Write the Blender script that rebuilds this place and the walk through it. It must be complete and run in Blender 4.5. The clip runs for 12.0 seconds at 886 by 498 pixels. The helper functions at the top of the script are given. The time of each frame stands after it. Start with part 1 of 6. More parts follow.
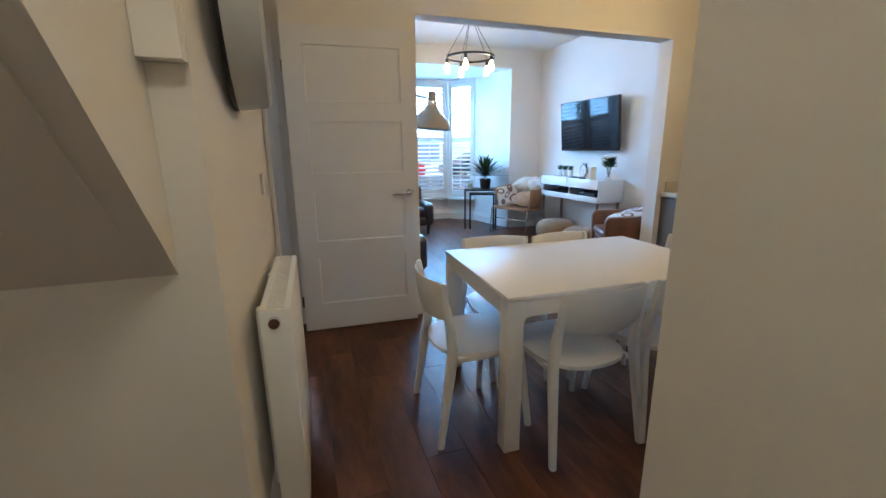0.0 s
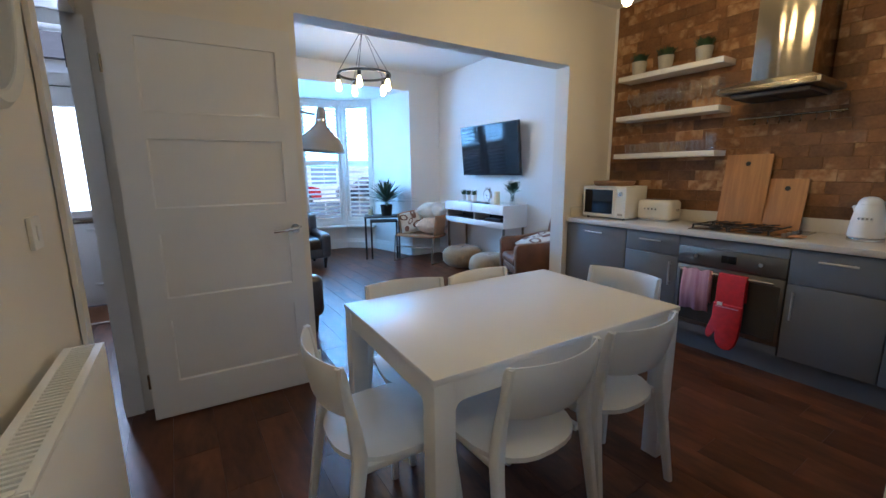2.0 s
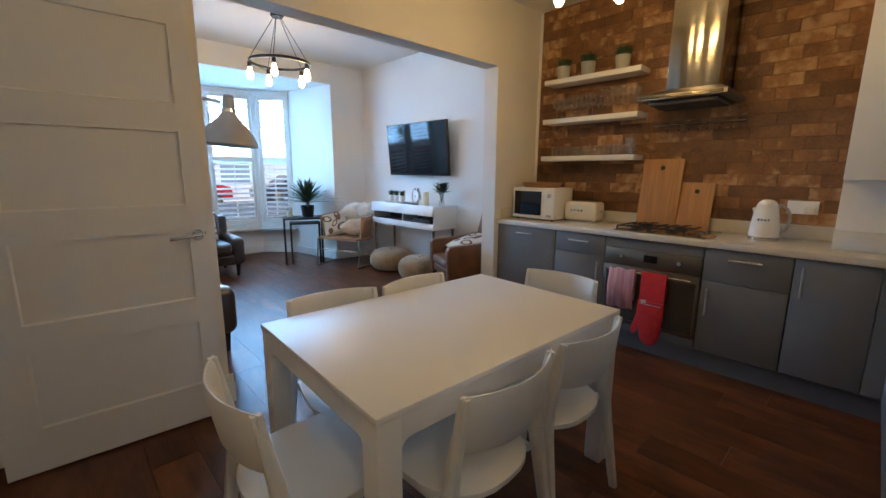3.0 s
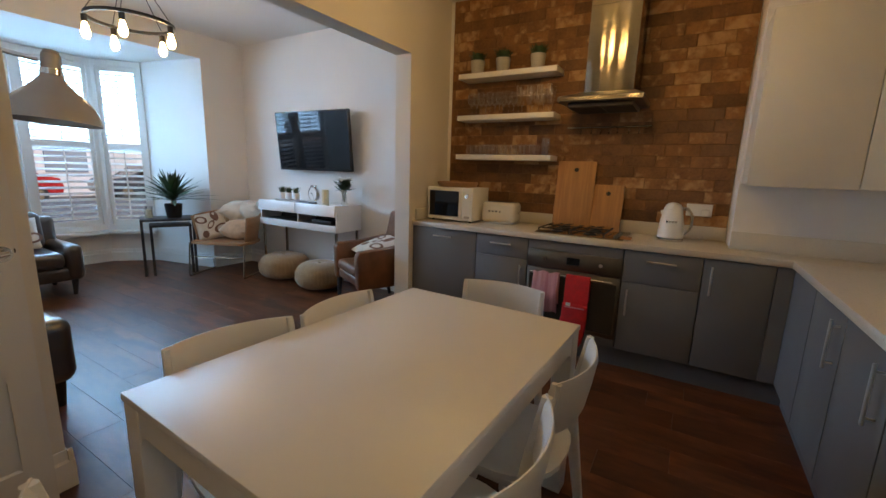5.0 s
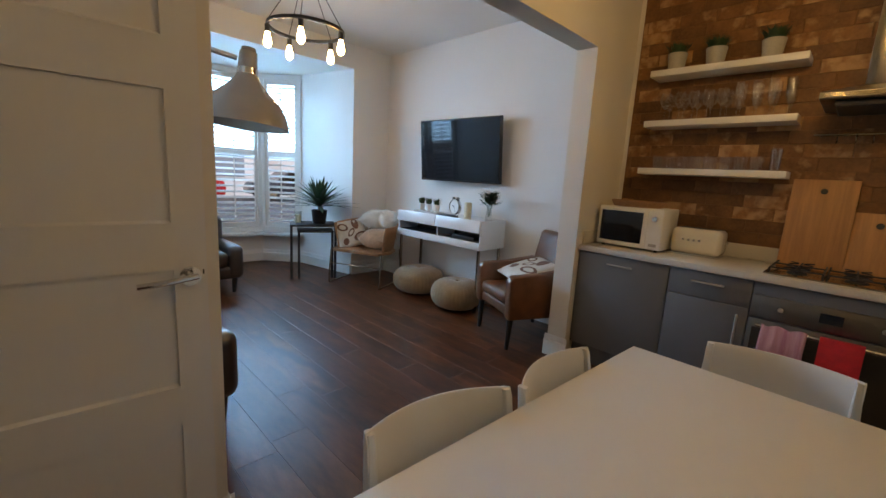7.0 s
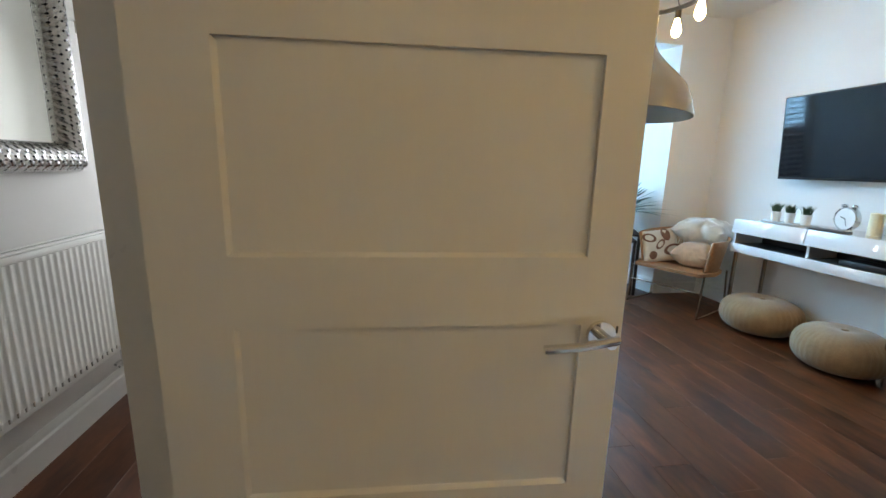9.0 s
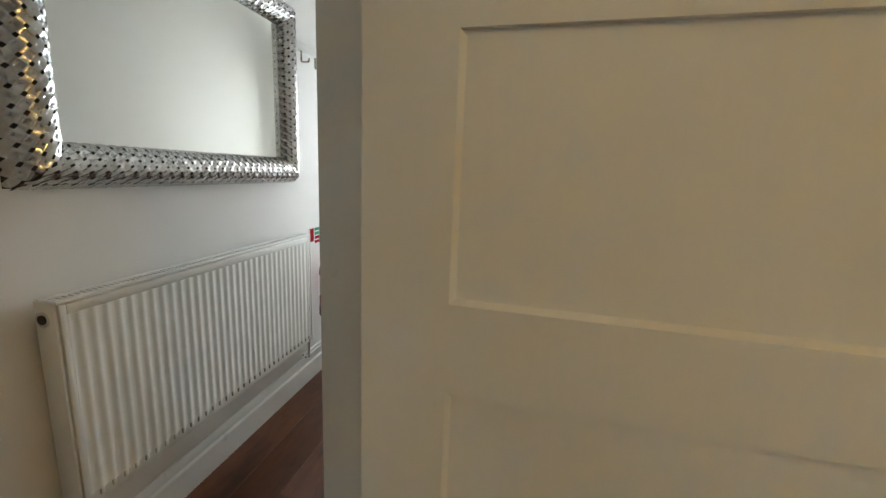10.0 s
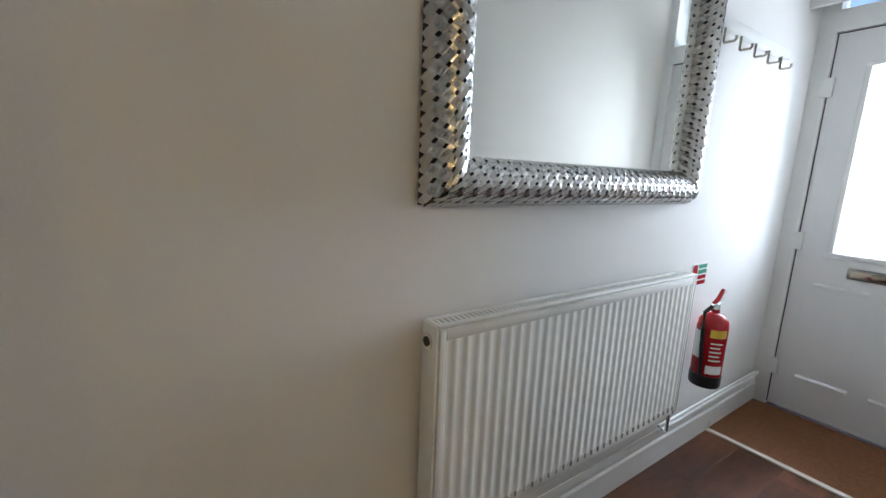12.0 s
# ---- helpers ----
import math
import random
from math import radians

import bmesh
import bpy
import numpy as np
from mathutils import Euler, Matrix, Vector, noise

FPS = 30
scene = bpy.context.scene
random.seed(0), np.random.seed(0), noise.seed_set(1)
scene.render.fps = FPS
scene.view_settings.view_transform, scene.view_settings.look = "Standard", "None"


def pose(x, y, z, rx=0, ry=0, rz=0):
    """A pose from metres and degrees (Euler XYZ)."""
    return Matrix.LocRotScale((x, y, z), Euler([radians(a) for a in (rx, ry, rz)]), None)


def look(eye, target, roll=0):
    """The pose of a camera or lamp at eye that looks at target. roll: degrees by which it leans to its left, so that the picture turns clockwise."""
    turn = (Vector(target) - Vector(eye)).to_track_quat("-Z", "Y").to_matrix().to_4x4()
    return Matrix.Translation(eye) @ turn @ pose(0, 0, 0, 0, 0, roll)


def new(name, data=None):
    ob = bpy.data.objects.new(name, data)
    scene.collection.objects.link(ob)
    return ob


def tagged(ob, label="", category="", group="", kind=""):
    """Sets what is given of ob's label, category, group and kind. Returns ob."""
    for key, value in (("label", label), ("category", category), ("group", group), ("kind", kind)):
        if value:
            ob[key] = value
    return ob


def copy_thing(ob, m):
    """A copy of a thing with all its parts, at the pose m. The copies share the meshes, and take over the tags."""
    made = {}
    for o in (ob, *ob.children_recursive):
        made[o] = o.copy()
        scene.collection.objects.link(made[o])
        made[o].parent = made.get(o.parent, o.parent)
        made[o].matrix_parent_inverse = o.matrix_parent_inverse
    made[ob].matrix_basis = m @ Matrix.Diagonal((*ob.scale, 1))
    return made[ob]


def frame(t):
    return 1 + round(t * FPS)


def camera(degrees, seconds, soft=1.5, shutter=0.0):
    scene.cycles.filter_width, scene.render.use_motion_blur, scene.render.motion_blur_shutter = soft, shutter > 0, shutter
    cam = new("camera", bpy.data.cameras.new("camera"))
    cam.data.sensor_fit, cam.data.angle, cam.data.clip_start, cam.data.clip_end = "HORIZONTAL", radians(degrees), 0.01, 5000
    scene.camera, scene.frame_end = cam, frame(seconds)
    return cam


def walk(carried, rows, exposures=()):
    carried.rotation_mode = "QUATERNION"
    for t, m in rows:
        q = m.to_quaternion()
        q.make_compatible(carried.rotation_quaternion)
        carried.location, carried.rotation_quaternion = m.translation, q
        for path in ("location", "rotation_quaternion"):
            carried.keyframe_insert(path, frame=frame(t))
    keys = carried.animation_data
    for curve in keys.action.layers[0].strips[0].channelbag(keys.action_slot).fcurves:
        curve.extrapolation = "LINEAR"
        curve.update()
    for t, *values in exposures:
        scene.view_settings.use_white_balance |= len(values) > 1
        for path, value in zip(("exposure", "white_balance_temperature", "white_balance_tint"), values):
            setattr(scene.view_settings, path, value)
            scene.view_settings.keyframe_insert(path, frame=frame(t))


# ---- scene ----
cam = camera(94.4, 12.0)
PATH = [
    (0, (0.135, 0.24, 1.304), (0.771, 2.077, 0.834), -0.6),
    (0.5, (0.169, 0.318, 1.305), (0.864, 2.138, 0.852), 0.5),
    (1, (0.249, 0.427, 1.311), (0.989, 2.243, 0.923), 0.4),
    (1.5, (0.29, 0.529, 1.316), (1.127, 2.302, 0.924), 0.4),
    (2, (0.312, 0.677, 1.32), (1.382, 2.326, 0.952), -0.6),
    (2.5, (0.321, 0.783, 1.322), (1.556, 2.307, 0.935), -0.7),
    (3, (0.378, 0.852, 1.318), (1.734, 2.275, 0.949), 0.3),
    (3.5, (0.467, 0.967, 1.309), (1.94, 2.292, 1.036), 1.2),
    (5.5, (0.523, 1.37, 1.322), (2.229, 2.332, 0.916), 1.8),
    (6, (0.575, 1.53, 1.314), (2.203, 2.628, 0.936), 2.2),
    (6.5, (0.613, 1.697, 1.315), (2.135, 2.943, 0.95), 3.1),
    (8.5, (0.502, 2.41, 1.317), (1.185, 4.259, 0.975), 1.8),
    (9, (0.474, 2.497, 1.309), (0.791, 4.432, 0.914), 1.4),
    (9.5, (0.422, 2.569, 1.308), (0.406, 4.525, 0.894), 2.0),
    (10, (0.317, 2.694, 1.327), (-0.061, 4.623, 0.959), 2.2),
    (10.5, (0.221, 2.79, 1.323), (-0.568, 4.586, 0.934), 1.9),
    (11, (0.105, 2.869, 1.327), (-1.159, 4.387, 1.013), 2.8),
    (11.5, (0.072, 2.915, 1.326), (-1.508, 4.081, 0.946), 1.0),
    (12, (-0.079, 2.966, 1.321), (-1.705, 4.075, 0.964), 2.4),
]
EXPOSURES = [
    (0.0, 0.33, 5550, 15), (0.5, 0.34, 5600, 15), (1.0, 0.22, 5380, 17), (1.5, 0.17, 5150, 16), (2.0, 0.04, 5200, 16), (2.5, -0.02, 5700, 18),
    (3.0, -0.06, 6200, 19), (3.5, -0.10, 6500, 20), (5.5, -0.50, 7300, 22), (6.5, -0.55, 7150, 22), (8.5, -0.05, 6900, 12), (9.0, 0.23, 6800, 11),
    (9.5, 0.37, 7050, 9), (10.5, 0.46, 6450, 7), (11.0, 0.60, 6150, 8), (11.5, 0.71, 6250, 10), (12.0, 0.61, 6100, 10),
]
walk(cam, [(t, look(eye, target, roll)) for t, eye, target, roll in PATH], EXPOSURES)

# ---------------------------------------------------------------- light
world = bpy.data.worlds.new("sky")
scene.world = world
world.use_nodes = True
_n = world.node_tree.nodes
_sky = _n.new("ShaderNodeTexSky")
_sky.sky_type, _sky.sun_disc = "NISHITA", False
_sky.sun_elevation, _sky.sun_rotation = radians(48), radians(150)
_n["Background"].inputs[1].default_value = 0.15
world.node_tree.links.new(_sky.outputs[0], _n["Background"].inputs[0])
sun = new("sun", bpy.data.lights.new("sun", "SUN"))
sun.data.energy, sun.data.angle, sun.data.color = 5.0, radians(0.5), (1.0, 0.95, 0.88)
sun.matrix_world = look((6, -8, 14), (1.4, 0, 0))

BULB_POWER = 88.0


def window_light(name, x, y, z, yaw, w, h, power, color):
    """Sky light standing in a window's opening, shining into the room."""
    ob = new(name, bpy.data.lights.new(name, "AREA"))
    ob.data.shape, ob.data.size, ob.data.size_y = "RECTANGLE", w, h
    ob.data.energy, ob.data.color = power, color
    ob.matrix_world = pose(x, y, z, 90, 0, yaw)
    return ob


SKY_BLUE = (0.27, 0.62, 1.0)
window_light("bay_light_front", 2.15, 8.0, 2.02, 180, 1.35, 0.95, 128, SKY_BLUE)
window_light("bay_light_side", 3.17, 7.71, 2.02, 135, 0.5, 0.95, 42, SKY_BLUE)
window_light("bay_light_far", 1.13, 7.71, 2.02, 225, 0.5, 0.95, 42, SKY_BLUE)
window_light("hall_door_light", -0.5, 6.40, 1.5, 180, 0.7, 1.2, 32, (0.80, 0.89, 1.0))


# ---------------------------------------------------------------- materials
def mat(name, col, rough=0.5, metal=0.0, var=0.08, scale=6.0, bump=0.0, bscale=120.0, coat=0.0,
        col2=None, grain=(1, 1, 1), spec=0.5, sheen=0.0, trans=0.0, rvar=0.12, per_object=0.0, span=0.2, brushed=0.0):
    m = bpy.data.materials.new(name)
    m.use_nodes = True
    nt = m.node_tree
    n, l = nt.nodes, nt.links
    b = n["Principled BSDF"]
    tc = n.new("ShaderNodeTexCoord")
    mp = n.new("ShaderNodeMapping")
    mp.inputs["Scale"].default_value = grain
    l.new(tc.outputs["Object"], mp.inputs[0])
    big = n.new("ShaderNodeTexNoise")
    big.inputs["Scale"].default_value, big.inputs["Detail"].default_value = scale, 6
    l.new(mp.outputs[0], big.inputs["Vector"])
    fine = n.new("ShaderNodeTexNoise")
    fine.inputs["Scale"].default_value, fine.inputs["Detail"].default_value = bscale, 4
    l.new(mp.outputs[0], fine.inputs["Vector"])
    ramp = n.new("ShaderNodeValToRGB")
    c1 = tuple(max(0, v * (1 - var)) for v in col)
    c2 = col2 or tuple(min(1, v * (1 + var)) for v in col)
    ramp.color_ramp.elements[0].position, ramp.color_ramp.elements[1].position = 0.5 - span, 0.5 + span
    ramp.color_ramp.elements[0].color, ramp.color_ramp.elements[1].color = (*c1, 1), (*c2, 1)
    mix = n.new("ShaderNodeMix")
    mix.data_type = "FLOAT"
    mix.inputs[0].default_value = 0.3
    l.new(big.outputs[0], mix.inputs[2])
    l.new(fine.outputs[0], mix.inputs[3])
    l.new(mix.outputs[0], ramp.inputs[0])
    out = ramp.outputs[0]
    if per_object:
        oi = n.new("ShaderNodeObjectInfo")
        hsv = n.new("ShaderNodeHueSaturation")
        mr = n.new("ShaderNodeMapRange")
        mr.inputs[3].default_value, mr.inputs[4].default_value = 1 - per_object, 1 + per_object
        l.new(oi.outputs["Random"], mr.inputs[0])
        l.new(mr.outputs[0], hsv.inputs["Value"])
        l.new(out, hsv.inputs["Color"])
        add = n.new("ShaderNodeVectorMath")
        add.operation = "ADD"
        mul = n.new("ShaderNodeVectorMath")
        mul.operation = "MULTIPLY"
        mul.inputs[1].default_value = (37, 91, 53)
        comb = n.new("ShaderNodeCombineXYZ")
        for k in range(3):
            l.new(oi.outputs["Random"], comb.inputs[k])
        l.new(comb.outputs[0], mul.inputs[0])
        l.new(tc.outputs["Object"], add.inputs[0])
        l.new(mul.outputs[0], add.inputs[1])
        l.new(add.outputs[0], mp.inputs[0])
        out = hsv.outputs[0]
    l.new(out, b.inputs["Base Color"])
    rr = n.new("ShaderNodeMapRange")
    rr.inputs[3].default_value, rr.inputs[4].default_value = max(0.02, rough - rvar), min(1, rough + rvar)
    l.new(big.outputs[0], rr.inputs[0])
    l.new(rr.outputs[0], b.inputs["Roughness"])
    b.inputs["Metallic"].default_value = metal
    b.inputs["Specular IOR Level"].default_value = spec
    b.inputs["Coat Weight"].default_value = coat
    b.inputs["Sheen Weight"].default_value = sheen
    b.inputs["Transmission Weight"].default_value = trans
    if brushed:
        tg = n.new("ShaderNodeTangent")
        tg.direction_type, tg.axis = "RADIAL", "Z"
        l.new(tg.outputs[0], b.inputs["Tangent"])
        b.inputs["Anisotropic"].default_value, b.inputs["Anisotropic Rotation"].default_value = brushed, 0.25
    if bump:
        bp = n.new("ShaderNodeBump")
        bp.inputs["Strength"].default_value, bp.inputs["Distance"].default_value = bump, 0.004
        l.new(fine.outputs[0], bp.inputs["Height"])
        l.new(bp.outputs[0], b.inputs["Normal"])
    return m


def patches(m, col, amount, scale, level, spread):
    """Blotches of a second colour; how many a piece carries differs from piece to piece."""
    n, l = m.node_tree.nodes, m.node_tree.links
    b = n["Principled BSDF"]
    base = b.inputs["Base Color"].links[0].from_socket
    spot = n.new("ShaderNodeTexNoise")
    spot.inputs["Scale"].default_value, spot.inputs["Detail"].default_value = scale, 5
    l.new(n["Mapping"].outputs[0], spot.inputs["Vector"])
    oi = n.new("ShaderNodeObjectInfo")
    shift = n.new("ShaderNodeMath")
    shift.operation = "MULTIPLY_ADD"
    shift.inputs[1].default_value = spread
    l.new(oi.outputs["Random"], shift.inputs[0])
    l.new(spot.outputs[0], shift.inputs[2])
    mr = n.new("ShaderNodeMapRange")
    lo = level + spread * 0.5
    mr.inputs[1].default_value, mr.inputs[2].default_value = lo, lo + 0.20
    mr.inputs[3].default_value, mr.inputs[4].default_value = 0.0, amount
    l.new(shift.outputs[0], mr.inputs[0])
    mx = n.new("ShaderNodeMix")
    mx.data_type = "RGBA"
    mx.inputs[7].default_value = (*col, 1)
    l.new(mr.outputs[0], mx.inputs[0])
    l.new(base, mx.inputs[6])
    l.new(mx.outputs[2], b.inputs["Base Color"])


def emit(name, col, strength):
    m = bpy.data.materials.new(name)
    m.use_nodes = True
    b = m.node_tree.nodes["Principled BSDF"]
    b.inputs["Base Color"].default_value = (*col, 1)
    b.inputs["Emission Color"].default_value = (*col, 1)
    b.inputs["Emission Strength"].default_value = strength
    return m


def glass(name, col=(1, 1, 1), rough=0.0, ior=1.45):
    m = bpy.data.materials.new(name)
    m.use_nodes = True
    b = m.node_tree.nodes["Principled BSDF"]
    b.inputs["Base Color"].default_value = (*col, 1)
    b.inputs["Roughness"].default_value = rough
    b.inputs["Transmission Weight"].default_value = 1.0
    b.inputs["IOR"].default_value = ior
    return m


WALL = mat("warm_white_wall_paint", (0.78, 0.74, 0.67), 0.75, var=0.03, scale=1.6, bump=0.08, bscale=180)
WALL_COOL = mat("white_wall_paint", (0.80, 0.78, 0.75), 0.75, var=0.03, scale=1.6, bump=0.08, bscale=180)
CEIL = mat("white_ceiling_paint", (0.82, 0.81, 0.78), 0.85, var=0.02, scale=1.2, bump=0.05, bscale=150)
TRIM = mat("white_gloss_trim", (0.80, 0.79, 0.76), 0.32, var=0.03, scale=4, bump=0.02, bscale=60)
DOOR = mat("white_door_paint", (0.76, 0.75, 0.73), 0.38, var=0.02, scale=3, bump=0.04, bscale=90, grain=(1, 1, 0.1))
TABLE = mat("white_foil_tabletop", (0.80, 0.79, 0.77), 0.36, var=0.008, scale=4, rvar=0.015)
PLASTIC = mat("white_moulded_plastic", (0.78, 0.78, 0.76), 0.40, var=0.02, scale=7, bump=0.03, bscale=400)
GREY = mat("grey_cabinet_front", (0.150, 0.158, 0.170), 0.42, var=0.06, scale=3, bump=0.02, bscale=150)
PLINTH = mat("grey_plinth", (0.13, 0.14, 0.155), 0.45, var=0.08, scale=4)
WORKTOP = mat("speckled_light_worktop", (0.62, 0.58, 0.51), 0.28, var=0.05, scale=160, bscale=500, rvar=0.02)
STEEL = mat("brushed_steel", (0.40, 0.36, 0.29), 0.17, metal=1.0, var=0.06, scale=3, bump=0.015, bscale=60, grain=(0.6, 0.6, 26), rvar=0.03, brushed=0.9)
DARKSTEEL = mat("dark_brushed_steel", (0.24, 0.225, 0.20), 0.36, metal=1.0, var=0.06, scale=3, rvar=0.03)
SATIN = mat("satin_steel", (0.66, 0.65, 0.62), 0.36, metal=0.85, var=0.03, rvar=0.05)
CHROME = mat("chrome", (0.72, 0.72, 0.72), 0.14, metal=1.0, var=0.03, rvar=0.05)
BLACK = mat("black_metal", (0.018, 0.018, 0.020), 0.45, var=0.2, scale=20, bump=0.05)
BLACKGLOSS = mat("black_glass_panel", (0.006, 0.006, 0.008), 0.045, var=0.1, rvar=0.01, spec=0.5)
SMOKED = mat("smoked_oven_glass", (0.060, 0.055, 0.049), 0.20, var=0.1, rvar=0.03, spec=0.6)
CREAM = mat("cream_cabinet_paint", (0.66, 0.63, 0.56), 0.45, var=0.015, scale=3, rvar=0.03)
SCREEN = mat("matt_black_screen", (0.006, 0.007, 0.010), 0.06, var=0.1, rvar=0.01, spec=0.28)
RADIATOR = mat("white_enamel", (0.84, 0.83, 0.79), 0.50, var=0.01, scale=6, rvar=0.02)
PLANK = mat("dark_walnut_plank", (0.068, 0.0215, 0.009), 0.35, var=0.30, scale=1.9, bump=0.02, bscale=11,
            col2=(0.185, 0.064, 0.025), grain=(3.2, 0.9, 1.0), per_object=0.28, rvar=0.06, span=0.17, spec=0.34)
patches(PLANK, (0.020, 0.008, 0.005), 0.72, 2.8, 0.50, 0.20)
JOINT = mat("dark_floor_joint", (0.034, 0.015, 0.009), 0.7)
BRICK = mat("brown_brick_slip", (0.134, 0.054, 0.018), 0.62, var=0.30, scale=6, bump=0.3, bscale=55,
            col2=(0.345, 0.163, 0.058), per_object=0.36, span=0.24)
patches(BRICK, (0.58, 0.37, 0.18), 0.66, 13.0, 0.58, 0.42)
MORTAR = mat("brown_mortar", (0.24, 0.125, 0.055), 0.9, var=0.25, scale=30, bump=0.4, bscale=150)
WHITE_GLOSS = mat("white_high_gloss_lacquer", (0.82, 0.83, 0.84), 0.07, var=0.01, rvar=0.02, coat=1.0)
LEATHER = mat("tan_leather", (0.16, 0.065, 0.028), 0.36, var=0.35, scale=9, bump=0.35, bscale=160)
LEATHER_DARK = mat("dark_brown_leather", (0.026, 0.019, 0.017), 0.34, var=0.35, scale=8, bump=0.12, bscale=160, coat=1.0, spec=1.0)
LEATHER_DARK.node_tree.nodes["Principled BSDF"].inputs["Coat Roughness"].default_value = 0.24
KNIT = mat("beige_knit", (0.30, 0.195, 0.10), 0.92, var=0.18, scale=14, bump=0.6, bscale=120, sheen=0.3)
CANE = mat("tan_woven_cane", (0.36, 0.20, 0.10), 0.6, var=0.25, scale=60, bump=0.6, bscale=220)
MAT_COIR = mat("brown_coir", (0.21, 0.085, 0.030), 0.95, var=0.35, scale=90, bump=0.9, bscale=300)
PALEWOOD = mat("bamboo_board", (0.44, 0.215, 0.080), 0.5, var=0.22, scale=4, bump=0.06, bscale=60, grain=(3, 12, 0.8))
LEAF = mat("dark_green_leaf", (0.030, 0.070, 0.030), 0.45, var=0.4, scale=20)
POT = mat("grey_stone_pot", (0.42, 0.41, 0.38), 0.7, var=0.12, scale=30, bump=0.3)
BLACKPOT = mat("black_ceramic_pot", (0.012, 0.012, 0.014), 0.4, var=0.2)
RED = mat("red_cotton", (0.55, 0.018, 0.022), 0.85, var=0.2, scale=30, bump=0.4, bscale=300)
PINK = mat("pink_striped_cotton", (0.62, 0.22, 0.30), 0.9, var=0.25, scale=3, bump=0.4, bscale=90, col2=(0.74, 0.45, 0.50), grain=(1, 14, 1))
REDPAINT = mat("red_enamel", (0.40, 0.010, 0.016), 0.22, var=0.08)
BONE = mat("cream_enamel", (0.76, 0.72, 0.62), 0.16, var=0.02, coat=0.4)
SHADE = mat("cream_enamel_lamp_shade", (0.42, 0.38, 0.34), 0.22, var=0.04, coat=0.3)
CLEAR = bpy.data.materials.new("clear_glass")
CLEAR.use_nodes = True
_t = CLEAR.node_tree
_t.nodes.remove(_t.nodes["Principled BSDF"])
_gl, _tr, _mx = (_t.nodes.new(k) for k in ("ShaderNodeBsdfGlossy", "ShaderNodeBsdfTransparent", "ShaderNodeMixShader"))
_lw, _mr = _t.nodes.new("ShaderNodeLayerWeight"), _t.nodes.new("ShaderNodeMapRange")
_lw.inputs["Blend"].default_value = 0.20
_mr.inputs[3].default_value, _mr.inputs[4].default_value = 0.035, 0.95
_t.links.new(_lw.outputs["Facing"], _mr.inputs[0])
_t.links.new(_mr.outputs[0], _mx.inputs[0])
_gl.inputs["Roughness"].default_value = 0.05
_tr.inputs["Color"].default_value = (0.96, 0.97, 0.97, 1)
_t.links.new(_tr.outputs[0], _mx.inputs[1])
_t.links.new(_gl.outputs[0], _mx.inputs[2])
_t.links.new(_mx.outputs[0], _t.nodes["Material Output"].inputs[0])
WINGLASS = glass("window_glass", (1, 1, 1), 0.0, 1.05)
FROST = glass("frosted_glass", (0.95, 0.98, 1.0), 0.35)
MIRROR = mat("silvered_mirror", (0.86, 0.88, 0.86), 0.02, metal=1.0, var=0.005, rvar=0.01)
SILVER = mat("woven_silver_strip", (0.54, 0.53, 0.51), 0.24, metal=1.0, var=0.12, scale=30, rvar=0.1)
# near-black: painted shade of gaps, holes and slots, also dark backing and filters
DARKGAP = mat("dark_shade_and_backing", (0.03, 0.03, 0.03), 0.7)
FABRIC = mat("cream_cotton", (0.66, 0.62, 0.55), 0.9, var=0.12, scale=14, bump=0.4, bscale=240, sheen=0.2)
BROWNPRINT = mat("brown_print", (0.20, 0.11, 0.08), 0.9, var=0.3, scale=20)
PEACH = mat("peach_blanket", (0.58, 0.40, 0.27), 0.95, var=0.2, scale=16, bump=0.6, bscale=160, sheen=0.3)
WHITECARD = mat("white_label", (0.80, 0.80, 0.78), 0.6, var=0.03)
GREEN = mat("green_print", (0.02, 0.22, 0.12), 0.6)
YELLOW = mat("yellow_print", (0.70, 0.42, 0.04), 0.6)
BLACKPLASTIC = mat("black_plastic", (0.015, 0.015, 0.016), 0.4, var=0.2)
CANDLE = mat("cream_wax", (0.74, 0.66, 0.45), 0.5, var=0.04)
CLOCKGREY = mat("pale_grey_clock_case", (0.60, 0.62, 0.62), 0.32, var=0.03)
BULB = emit("warm_filament_bulb", (1.0, 0.67, 0.25), BULB_POWER)


# ---------------------------------------------------------------- helpers
def box(bm, x0, x1, y0, y1, z0, z1, bevel=0.0, seg=2):
    r = bmesh.ops.create_cube(bm, size=1.0)
    vs = r["verts"]
    for v in vs:
        v.co = Vector(((x0 + x1) / 2 + v.co.x * (x1 - x0), (y0 + y1) / 2 + v.co.y * (y1 - y0), (z0 + z1) / 2 + v.co.z * (z1 - z0)))
    if bevel:
        es = list({e for v in vs for e in v.link_edges})
        bmesh.ops.bevel(bm, geom=es, offset=bevel, segments=seg, profile=0.5, affect="EDGES")
    return bm


def cyl(bm, p, q, r, r2=None, n=16):
    p, q = Vector(p), Vector(q)
    d = q - p
    m = Matrix.Translation((p + q) / 2) @ d.to_track_quat("Z", "Y").to_matrix().to_4x4()
    bmesh.ops.create_cone(bm, cap_ends=True, segments=n, radius1=r, radius2=r if r2 is None else r2, depth=d.length, matrix=m)
    return bm


def ball(bm, c, r, sx=1, sy=1, sz=1, n=16):
    bmesh.ops.create_uvsphere(bm, u_segments=n, v_segments=max(6, n // 2), radius=r,
                              matrix=Matrix.Translation(c) @ Matrix.Diagonal((sx, sy, sz, 1)))
    return bm


